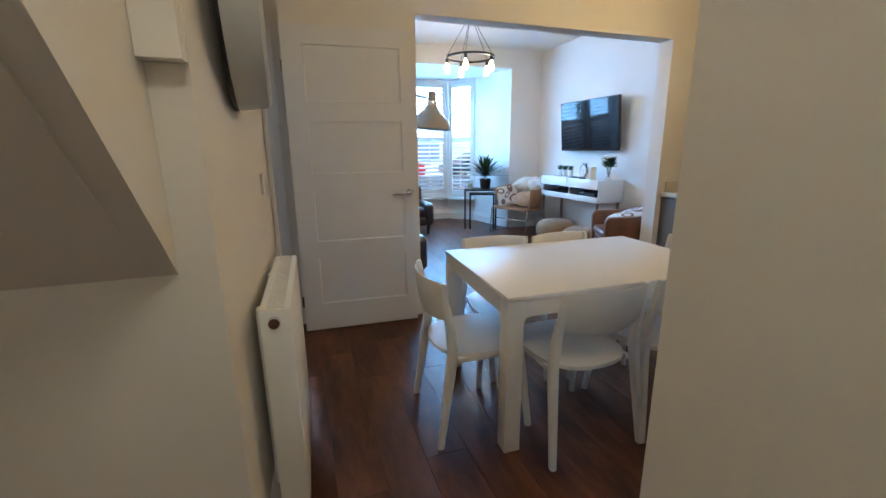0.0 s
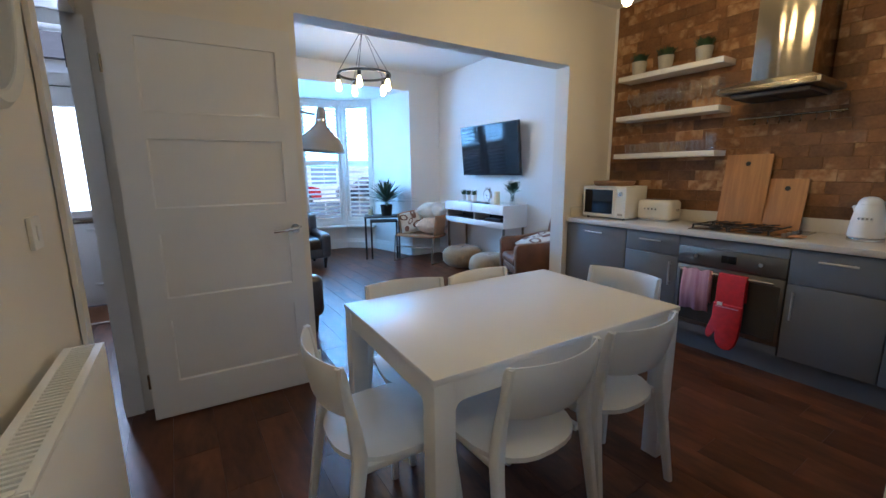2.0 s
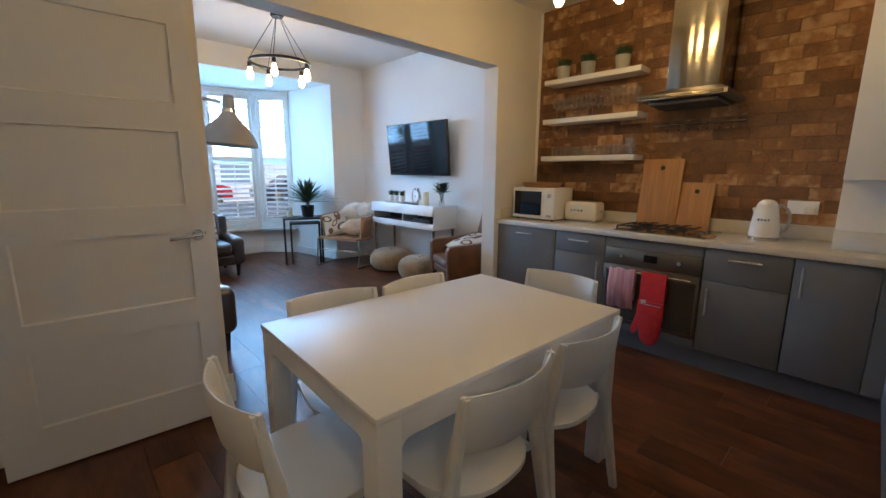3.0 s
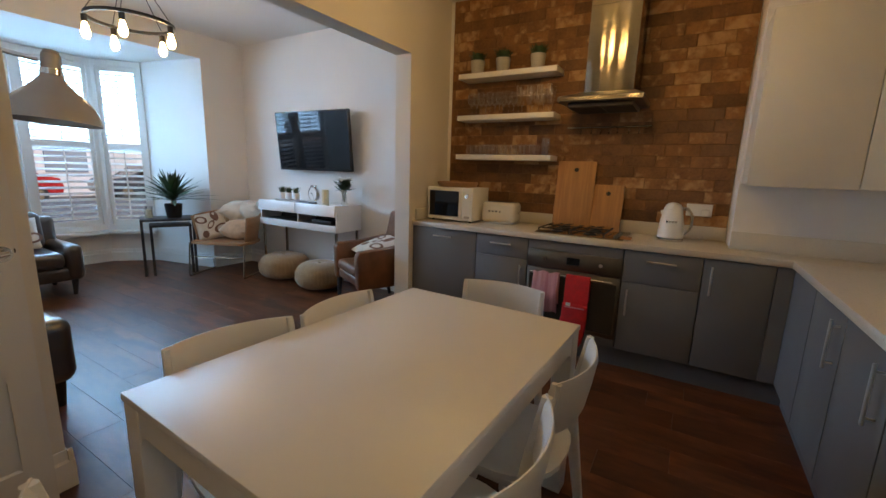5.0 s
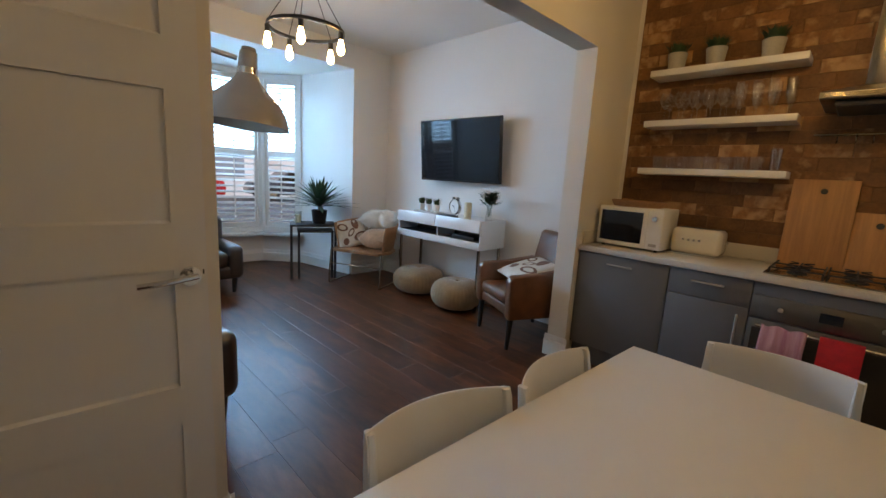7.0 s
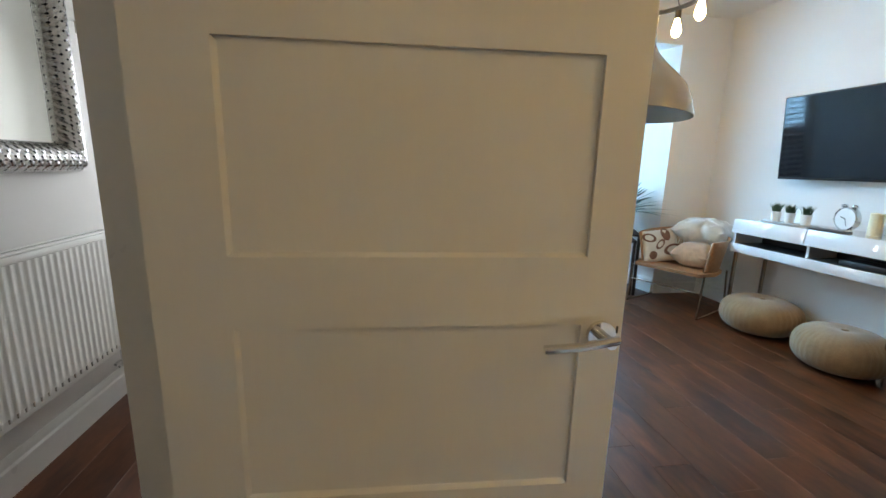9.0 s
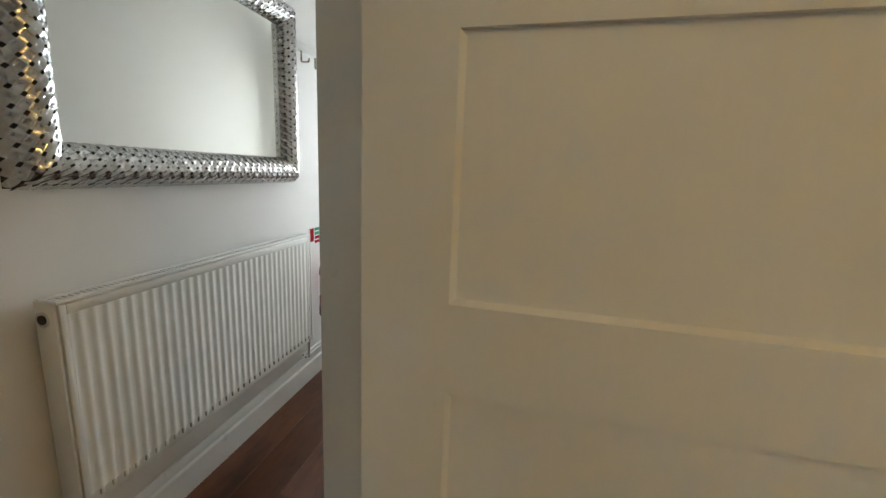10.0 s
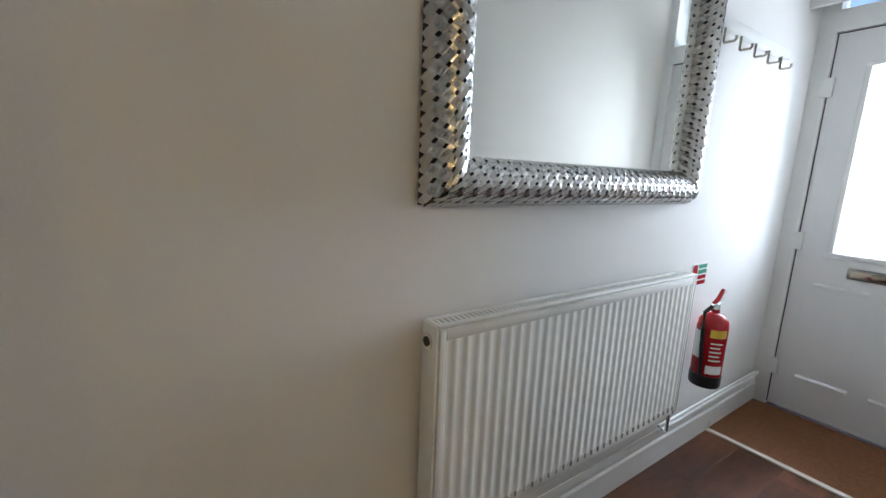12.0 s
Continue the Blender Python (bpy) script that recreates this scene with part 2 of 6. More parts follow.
def lathe(bm, prof, c=(0, 0, 0), n=28, caps=True):
    """Turned shape from (radius, height) pairs about a vertical axis."""
    rings = []
    for r, z in prof:
        rings.append([bm.verts.new((c[0] + r * math.cos(2 * math.pi * k / n), c[1] + r * math.sin(2 * math.pi * k / n), c[2] + z)) for k in range(n)])
    for a, b in zip(rings, rings[1:]):
        for k in range(n):
            bm.faces.new((a[k], a[(k + 1) % n], b[(k + 1) % n], b[k]))
    if caps and prof[0][0] > 1e-4:
        bm.faces.new(list(reversed(rings[0])))
    if caps and prof[-1][0] > 1e-4:
        bm.faces.new(rings[-1])
    return bm


def tube(bm, pts, r, n=8):
    """A round bar along a run of points, with caps."""
    pts = [Vector(p) for p in pts]
    rings = []
    up = Vector((0.13, 0.21, 0.97))
    for i, p in enumerate(pts):
        d = (pts[min(i + 1, len(pts) - 1)] - pts[max(i - 1, 0)]).normalized()
        a = d.cross(up)
        if a.length < 1e-3:
            a = d.cross(Vector((1, 0, 0)))
        a.normalize()
        b = d.cross(a)
        rings.append([bm.verts.new(p + r * (math.cos(2 * math.pi * k / n) * a + math.sin(2 * math.pi * k / n) * b)) for k in range(n)])
    for u, v in zip(rings, rings[1:]):
        for k in range(n):
            bm.faces.new((u[k], u[(k + 1) % n], v[(k + 1) % n], v[k]))
    bm.faces.new(list(reversed(rings[0])))
    bm.faces.new(rings[-1])
    return bm


def prism(bm, pts, axis, a, b):
    """A polygon in the plane across an axis, drawn out from a to b."""
    def at(p, s):
        return {"x": (s, p[0], p[1]), "y": (p[0], s, p[1]), "z": (p[0], p[1], s)}[axis]
    lo = [bm.verts.new(at(p, a)) for p in pts]
    hi = [bm.verts.new(at(p, b)) for p in pts]
    n = len(pts)
    bm.faces.new(lo)
    bm.faces.new(list(reversed(hi)))
    for k in range(n):
        bm.faces.new((lo[k], hi[k], hi[(k + 1) % n], lo[(k + 1) % n]))
    return bm


def mesh(name, bm, material, smooth=True):
    bmesh.ops.recalc_face_normals(bm, faces=bm.faces[:])
    me = bpy.data.meshes.new(name)
    bm.to_mesh(me)
    bm.free()
    me.materials.append(material)
    if smooth:
        for p in me.polygons:
            p.use_smooth = True
        me.set_sharp_from_angle(angle=radians(35))
    return me


def part(name, bm, material, parent=None, label=""):
    ob = new(name, mesh(name, bm, material))
    if parent is not None:
        ob.parent = parent
    if label:
        ob["label"] = label
    return ob


def thing(name, label, category, m=None, group=""):
    ob = new(name)
    if m is not None:
        ob.matrix_world = m
    return tagged(ob, label, category, group)


def struct(name, bm, material, label="", category=""):
    return tagged(part(name, bm, material), label, category, kind="structure")


def B(*a, **k):
    return box(bmesh.new(), *a, **k)


# ---------------------------------------------------------------- plan
XR = 3.98          # kitchen and living room side wall
H = 2.80           # ceilings
Y1, Y1B = 3.29, 3.44   # wall between kitchen and living room
YF = 6.41          # front wall of the living room, inside
OPL, OPR, OPH = 1.00, 3.36, 2.23
XP0, XP1 = -0.040, 0.0  # partition to the hall
DY0, DY1 = 2.50, 3.392   # doorway in it
DH = 2.09
XH = -0.96         # outer hall wall
YD = 5.985         # front door plane
YB = 0.05          # kitchen back wall

# floor and ceiling
struct("floor", B(-1.2, 4.3, -1.6, 8.3, -0.12, -0.012), JOINT, "dark brown wood plank floor", "floor")
bm = bmesh.new()
box(bm, -1.2, 4.3, -1.6, 6.75, H, H + 0.15)
struct("ceiling", bm, CEIL, "plain white painted ceiling", "ceiling")
struct("bay_ceiling", B(0.6, 3.75, YF + 0.101, 8.1, 2.535, 2.79), CEIL, "lowered white ceiling of the bay window", "ceiling")

# walls
struct("wall_east", B(XR, XR + 0.2, -1.6, 6.75, -0.02, H), WALL_COOL, "warm white painted side wall", "wall")
bm = bmesh.new()
box(bm, 0.10, OPL, Y1, Y1B, -0.02, H)
box(bm, OPR, XR, Y1, Y1B, -0.02, H)
box(bm, OPL, OPR, Y1, Y1B, OPH, H)
struct("wall_middle", bm, WALL, "warm white wall with a wide square opening", "wall")
bm = bmesh.new()
prism(bm, [(-0.16, 1.30), (-0.062, 1.30), (XP1, DY0), (-0.16, DY0)], "z", -0.02, H)
box(bm, XP0, 0.10, DY1, YD + 0.1, -0.02, H)
box(bm, XP0, XP1, DY0, DY1, DH, H)
struct("wall_partition", bm, WALL, "warm white partition wall between kitchen and hall", "wall")
# stair recess beside the passage
bm = bmesh.new()
prism(bm, [(1.30, 1.03), (1.30, H), (-1.5, H), (-1.5, H - 0.01), (-0.33, H - 0.01)], "x", -0.20, -0.145)
prism(bm, [(1.30, 1.03), (1.30, 1.10), (-0.33, H), (-0.33, H - 0.07)], "x", XH, -0.20)
struct("stair_soffit", bm, WALL, "sloping painted underside of the staircase", "staircase")
struct("wall_recess", B(XH, -0.160, 1.30, 1.40, -0.02, H), WALL, "warm white end wall of the stair recess", "wall")
struct("recess_bulkhead", B(-0.144, -0.064, 1.25, 1.298, 1.487, H), WALL, "boxed in bulkhead beside the stairs", "wall")
struct("wall_hall", B(XH - 0.2, XH, -1.6, YD + 0.1, -0.02, H), WALL_COOL, "white painted hall wall", "wall")
struct("wall_rear", B(XH, 4.0, -1.6, -1.5, -0.02, H), WALL, "plain warm white rear wall", "wall")
struct("wall_passage", B(0.68, 0.80, -1.5, 0.717, -0.02, H), WALL, "cream painted end wall of the passage", "wall")
struct("wall_kitchen_back", B(0.80, XR, YB - 0.1, YB, -0.02, H), WALL, "warm white kitchen back wall", "wall")

# front wall with the bay
bm = bmesh.new()
box(bm, 0.10, 0.85, YF, YF + 0.28, -0.02, H)
box(bm, 3.447, XR, YF, YF + 0.28, -0.02, H)
box(bm, 0.85, 3.447, YF, YF + 0.10, 2.53, H)
struct("wall_front", bm, WALL_COOL, "white front wall around the bay", "wall")
BAY = [(3.447, YF), (3.24, 7.38), (2.85, 7.76), (1.45, 7.76), (1.06, 7.38), (0.85, YF)]


def slab(bm, p, q, z0, z1, t0=0.0, t1=0.12):
    """An upright slab along p-q, from t0 to t1 outwards."""
    p, q = Vector((*p, 0)), Vector((*q, 0))
    d = (q - p).normalized()
    o = Vector((d.y, -d.x, 0))
    vs = []
    for z in (z0, z1):
        for c in (p + o * t0, q + o * t0, q + o * t1, p + o * t1):
            vs.append(bm.verts.new((c.x, c.y, z)))
    for f in ((0, 1, 2, 3), (7, 6, 5, 4), (0, 4, 5, 1), (1, 5, 6, 2), (2, 6, 7, 3), (3, 7, 4, 0)):
        bm.faces.new([vs[k] for k in f])
    return bm


for a, b in ((1, 0), (5, 4)):
    struct("wall_bay_side", slab(bmesh.new(), BAY[a], BAY[b], -0.02, 2.6, -0.15, 0.0), WALL_COOL, "white painted side wall of the bay", "wall")
for a, b in ((2, 1), (3, 2), (4, 3)):
    struct("wall_bay", slab(bmesh.new(), BAY[a], BAY[b], -0.02, 0.42, -0.16, 0.0), WALL_COOL, "white painted bay wall below the windows", "wall")


def bay_window(name, p, q, panes):
    """Frame with a plantation shutter in two tiers per pane."""
    L = (Vector(q) - Vector(p)).length
    ang = math.degrees(math.atan2(q[1] - p[1], q[0] - p[0]))
    w = tagged(new(name), "white framed window with louvred plantation shutters", "window", kind="structure")
    w.matrix_world = pose(p[0], p[1], 0, 0, 0, ang)
    z0, z1, zm = 0.42, 2.53, 1.49
    bm = bmesh.new()
    fw = 0.05
    box(bm, 0, L, -0.02, 0.06, z0, z0 + 0.07)
    box(bm, 0, L, -0.02, 0.06, z1 - 0.07, z1)
    box(bm, 0, fw, -0.02, 0.06, z0 + 0.07, z1 - 0.07)
    box(bm, L - fw, L, -0.02, 0.06, z0 + 0.07, z1 - 0.07)
    pw = (L - 2 * fw) / panes
    for k in range(1, panes):
        box(bm, fw + k * pw - 0.03, fw + k * pw + 0.03, -0.02, 0.06, z0 + 0.07, z1 - 0.07)
    part("window_frame", bm, TRIM, w)
    sill = part("window_sill", B(-0.02, L + 0.02, -0.12, 0.06, z0 - 0.045, z0 - 0.002, bevel=0.012), TRIM, w)
    for k in range(panes):
        a, b = fw + k * pw + (0.03 if k else 0), fw + (k + 1) * pw - (0.03 if k < panes - 1 else 0)
        g = part("pane", B(a, b, 0.075, 0.081, z0 + 0.05, z1 - 0.05), WINGLASS, w)
        g.visible_shadow = False
        sp = bmesh.new()
        box(sp, a, b, 0.068, 0.095, 1.44, 1.50)
        part("glazing_bar", sp, TRIM, w)
        sh = part("shutter", shutter_frame(a, b, z0 + 0.07, z1 - 0.07, zm), TRIM, w)
        for lo, hi, tilt in ((z0 + 0.14, zm - 0.035, 26), (zm + 0.035, z1 - 0.13, 30)):
            n = int((hi - lo) / 0.072)
            for i in range(n):
                z = lo + (i + 0.5) * (hi - lo) / n
                s = new("slat", slat_mesh(b - a - 0.084))
                s.parent = sh
                s.matrix_local = pose((a + b) / 2, 0.02, z, tilt, 0, 0)
            rod = part("tilt_rod", B((a + b) / 2 - 0.006, (a + b) / 2 + 0.006, -0.018, -0.008, lo + 0.02, hi - 0.02), TRIM, sh)
    return w


def shutter_frame(a, b, z0, z1, zm):
    bm = bmesh.new()
    y0, y1 = 0.005, 0.035
    box(bm, a + 0.002, a + 0.04, y0, y1, z0, z1)
    box(bm, b - 0.04, b - 0.002, y0, y1, z0, z1)
    for lo, hi in ((z0, z0 + 0.065), (zm - 0.032, zm + 0.032), (z1 - 0.06, z1)):
        box(bm, a + 0.04, b - 0.04, y0, y1, lo, hi)
    return bm


SLATS = {}


def slat_mesh(w):
    key = round(w, 3)
    if key not in SLATS:
        bm = bmesh.new()
        prism(bm, [(-0.031, 0), (-0.02, 0.0045), (0.02, 0.0045), (0.031, 0), (0.02, -0.0045), (-0.02, -0.0045)], "x", -w / 2, w / 2)
        SLATS[key] = mesh("slat", bm, TRIM)
    return SLATS[key]


bay_window("window_1", BAY[3], BAY[2], 2)
bay_window("window_2", BAY[2], BAY[1], 1)
bay_window("window_3", BAY[4], BAY[3], 1)

# skirting boards
SK = [(0, 0), (0.020, 0), (0.020, 0.115), (0.012, 0.125), (0.012, 0.145), (0.004, 0.165), (0, 0.165)]


def skirting(p, q, mtl=TRIM):
    """Moulded board along p-q; the room lies to the left of p-q."""
    bm = bmesh.new()
    p, q = Vector((*p, 0)), Vector((*q, 0))
    d = (q - p).normalized()
    o = Vector((-d.y, d.x, 0))
    e = [[bm.verts.new(c + o * (a + 0.001) + Vector((0, 0, z - 0.001))) for a, z in SK] for c in (p, q)]
    bm.faces.new(e[0])
    bm.faces.new(list(reversed(e[1])))
    for k in range(len(SK)):
        bm.faces.new((e[0][k], e[1][k], e[1][(k + 1) % len(SK)], e[0][(k + 1) % len(SK)]))
    return struct("baseboard", bm, mtl, "white moulded skirting board", "skirting board")


skirting((XR, 3.47), (XR, YF - 0.02))
skirting((XR - 0.02, YF), (3.447, YF))
for a, b in zip(BAY, BAY[1:]):
    skirting(a, b)
skirting((0.85, YF), (0.12, YF))
skirting((0.10, YF), (0.10, 3.46))
skirting((0.12, Y1B), (OPL, Y1B))
skirting((OPR, Y1B), (XR, Y1B))
skirting((OPL, Y1B + 0.02), (OPL, Y1 - 0.02))
skirting((OPR, Y1 - 0.02), (OPR, Y1B + 0.02))
skirting((OPL + 0.02, Y1), (0.12, Y1))
skirting((XP1 - 0.004, DY0 - 0.09), (-0.062, 1.30))
skirting((XH, YD), (XH, 1.45))
skirting((XP0, DY1 + 0.09), (XP0, YD))

# ---------------------------------------------------------------- hall door, frame and front door
bm = bmesh.new()
box(bm, XP0 - 0.004, 0.042, DY1 - 0.022, DY1 - 0.001, 0, DH - 0.02)
box(bm, XP0 - 0.004, 0.015, DY0 + 0.001, DY0 + 0.022, 0, DH - 0.02)
box(bm, XP0 - 0.004, 0.015, DY0 + 0.001, DY1 - 0.001, DH - 0.02, DH - 0.001)
box(bm, 0.001, 0.016, DY0 - 0.07, DY0, 0, DH + 0.05)
box(bm, 0.001, 0.016, DY0, DY1 - 0.002, DH, DH + 0.05)
box(bm, XP0 - 0.012, XP0 - 0.001, DY0 - 0.07, DY0, 0, DH + 0.07)
struct("door_frame", bm, TRIM, "white painted door lining and architrave", "door frame")


def lever(parent, x, z, side, toward):
    """Round rose with a curved lever; side is the outward y sign."""
    y0 = 0.0 if side < 0 else 0.04
    rose = part("door_handle", cyl(bmesh.new(), (x, y0, z), (x, y0 + side * 0.010, z), 0.027, n=24), CHROME, parent, "satin chrome lever handle")
    bm = bmesh.new()
    cyl(bm, (x, y0 + side * 0.008, z), (x, y0 + side * 0.05, z), 0.010, n=14)
    tube(bm, [(x + toward * s, y0 + side * (0.048 + 0.006 * math.sin(s * 24)), z - 0.004 * math.sin(s * 25) - 0.012 * (s / 0.12) ** 2 + 0.006)
              for s in (-0.012, 0.0, 0.02, 0.04, 0.06, 0.08, 0.10, 0.125)], 0.0085, 10)
    part("lever", bm, CHROME, rose)


def panel_leaf(W, T, z0, z1, px0, px1, rows, depth=0.009):
    """A door leaf with sunk flat panels on both faces."""
    bm = bmesh.new()
    c = T / 2 - depth
    box(bm, px0 - 0.001, px1 + 0.001, T / 2 - c, T / 2 + c, rows[-1][0], rows[0][1])
    box(bm, 0, px0, 0, T, z0, z1)
    box(bm, px1, W, 0, T, z0, z1)
    zs = [z1] + [v for lo, hi in rows for v in (hi, lo)] + [z0]
    for a, b in zip(zs[0::2], zs[1::2]):
        box(bm, px0, px1, 0, T, b, a)
    e = 0.007
    for lo, hi in rows:
        for y0, y1 in ((0.0, depth), (T, T - depth)):
            quads = (((px0, lo), (px0, hi), (px0 + e, hi - e), (px0 + e, lo + e)), ((px0, lo), (px1, lo), (px1 - e, lo + e), (px0 + e, lo + e)))
            for p, q, r, s in quads:
                bm.faces.new([bm.verts.new((v[0], y, v[1])) for v, y in ((p, y0), (q, y0), (r, y1), (s, y1))])
    return bm


leaf = tagged(new("door_1"), "open white painted four-panel interior door", "door", kind="structure")
leaf.matrix_world = pose(0.098, 3.222, 0, 0, 0, -3.4)
ROWS = [(1.625, 1.970), (1.152, 1.497), (0.677, 1.022), (0.211, 0.556)]
part("leaf", panel_leaf(0.838, 0.04, 0.012, 2.085, 0.128, 0.757, ROWS), DOOR, leaf)
lever(leaf, 0.795, 1.003, -1, -1)
lever(leaf, 0.795, 1.003, 1, -1)
part("latch_plate", B(0.8375, 0.8395, 0.010, 0.030, 0.92, 1.08), STEEL, leaf)
# keyhole as a small near-black block, its shade put into the colour
part("keyhole_shade", B(0.8265, 0.8305, -0.001, 0.002, 1.004, 1.018), DARKGAP, leaf)
for z in (0.24, 1.83):
    part("hinge", cyl(bmesh.new(), (-0.004, -0.004, z - 0.04), (-0.004, -0.004, z + 0.04), 0.006, n=10), STEEL, leaf, "steel hinge knuckle")

# front wall of the hall: frame, transom, door
bm = bmesh.new()
box(bm, XH, -0.88, YD, YD + 0.12, 0, H)
box(bm, -0.10, XP0, YD, YD + 0.12, 0, H)
box(bm, -0.88, -0.10, YD, YD + 0.12, 2.68, H)
box(bm, -0.88, -0.10, YD, YD + 0.10, 2.15, 2.26)
struct("front_door_frame", bm, TRIM, "white front door frame with a transom bar", "door frame")
fd = tagged(new("door_2"), "white panelled front door with a tall glazed light", "door", kind="structure")
fd.matrix_world = pose(-0.878, YD + 0.02, 0)
bm = bmesh.new()
W = 0.775
GX0, GX1, GZ0, GZ1 = 0.165, 0.540, 0.985, 1.955
box(bm, 0.004, GX0, 0, 0.05, 0.015, 2.142)
box(bm, GX1, W, 0, 0.05, 0.015, 2.142)
box(bm, GX0, GX1, 0, 0.05, 0.015, GZ0)
box(bm, GX0, GX1, 0, 0.05, GZ1, 2.142)
fleaf = part("leaf", bm, DOOR, fd)
bm = bmesh.new()
for x0, x1, z0, z1 in ((GX0 - 0.025, GX0, GZ0, GZ1), (GX1, GX1 + 0.025, GZ0, GZ1), (GX0 - 0.025, GX1 + 0.025, GZ1, GZ1 + 0.025), (GX0 - 0.038, GX1 + 0.038, GZ0 - 0.028, GZ0)):
    box(bm, x0, x1, -0.018, 0.0, z0, z1, bevel=0.005)
part("glazing_bead", bm, TRIM, fleaf)
g = part("pane", B(GX0 - 0.001, GX1 + 0.001, 0.02, 0.028, GZ0 - 0.001, GZ1 + 0.001), FROST, fd, "frosted glass light")
g.visible_shadow = False
lb = part("letter_box", B(0.235, 0.505, -0.014, 0.0, 0.855, 0.915, bevel=0.006), DARKSTEEL, fd, "dark metal letter box")
part("flap", B(0.25, 0.49, -0.02, -0.013, 0.868, 0.902, bevel=0.003), STEEL, lb)
for z in (0.215, 0.775):
    for x0, x1 in ((0.11, 0.335), (0.42, 0.645)):
        bm = bmesh.new()
        prism(bm, [(0.001, z), (-0.010, z + 0.004), (-0.010, z + 0.016), (0.001, z + 0.028)], "x", x0, x1)
        part("moulding", bm, DOOR, fd)
# dark strips painted in for the shade between leaf and frame
part("edge_gap_shade", B(-0.002, 0.004, 0.0, 0.03, 0.015, 2.148), DARKGAP, fd)
part("edge_gap_shade", B(0.004, W, 0.0, 0.03, 2.142, 2.148), DARKGAP, fd)
for z in (0.26, 1.03, 1.87):
    part("hinge", B(-0.030, 0.026, -0.025, -0.001, z - 0.05, z + 0.05, bevel=0.004), TRIM, fd, "white hinge block")
tr = tagged(new("window_4"), "clear transom window with dark house numbers", "window", kind="structure")
tr.matrix_world = pose(-0.88, YD + 0.05, 0)
g = part("pane", B(0.0, 0.78, 0, 0.006, 2.26, 2.68), WINGLASS, tr)
g.visible_shadow = False
for k, ch in enumerate("16"):
    cu = bpy.data.curves.new("number", "FONT")
    cu.body, cu.size, cu.extrude = ch, 0.42, 0.002
    ob = new("number", cu)
    cu.materials.append(BLACK)
    dg = bpy.context.evaluated_depsgraph_get()
    me = bpy.data.meshes.new_from_object(ob.evaluated_get(dg))
    bpy.data.objects.remove(ob)
    ob = new("number", me)
    ob.parent = tr
    ob.matrix_local = pose(0.60 - 0.28 * k, 0.009, 2.325, 90, 0, 180)
struct("door_mat", B(XH + 0.022, XP0 - 0.022, 5.375, YD - 0.002, -0.004, 0.006), MAT_COIR, "rust brown coir entrance matting", "door mat")
struct("threshold_strip", B(XH + 0.022, XP0 - 0.022, 5.345, 5.375, -0.002, 0.009, bevel=0.003), BONE, "pale cream threshold strip", "threshold")

# ---------------------------------------------------------------- dining table and chairs
tab = thing("dining_table", "white extendable dining table with square legs", "table", pose(1.525, 2.008, 0, 0, 0, -2.3))
TW, TD, TH = 1.255, 0.845, 0.728
part("tabletop", B(-TW / 2, TW / 2, -TD / 2, TD / 2, TH - 0.022, TH, bevel=0.003), TABLE, tab)


def apron(L, leg=0.075, zl=TH - 0.0235):
    """Frame side between two legs, with rounded inner corners."""
    pts = [(-L / 2 + leg, zl), (L / 2 - leg, zl)]
    r = 0.035
    zb = zl - 0.072
    for k in range(7):
        a = math.pi / 2 * k / 6
        pts.append((L / 2 - leg - r + r * math.cos(a), zb - r + r * math.sin(a)))
    for k in range(7):
        a = math.pi / 2 * (1 + k / 6)
        pts.append((-L / 2 + leg + r + r * math.cos(a), zb - r + r * math.sin(a)))
    return pts


for sx in (-1, 1):
    for sy in (-1, 1):
        x, y = sx * (TW / 2 - 0.041), sy * (TD / 2 - 0.041)
        part("leg", B(x - 0.0375, x + 0.0375, y - 0.0375, y + 0.0375, 0, TH - 0.0235, bevel=0.003), TABLE, tab)
for sy in (-1, 1):
    y = sy * (TD / 2 - 0.020)
    part("apron", prism(bmesh.new(), apron(TW - 0.008), "y", y - 0.012, y + 0.012), TABLE, tab)
for sx in (-1, 1):
    x = sx * (TW / 2 - 0.020)
    part("apron", prism(bmesh.new(), apron(TD - 0.008), "x", x - 0.012, x + 0.012), TABLE, tab)


def band(bm, path, w, t):
    """A flattened bar along a path: w across x, t across y, tapering with the third and fourth values."""
    rings = []
    n = 12
    for (p, a, b) in path:
        rings.append([bm.verts.new((p[0] + a * w * math.copysign(abs(math.cos(u)) ** 0.6, math.cos(u)), p[1] + b * t * math.copysign(abs(math.sin(u)) ** 0.6, math.sin(u)), p[2]))
                      for u in (2 * math.pi * k / n for k in range(n))])
    for u, v in zip(rings, rings[1:]):
        for k in range(n):
            bm.faces.new((u[k], u[(k + 1) % n], v[(k + 1) % n], v[k]))
    bm.faces.new(list(reversed(rings[0])))
    bm.faces.new(rings[-1])
    return bm


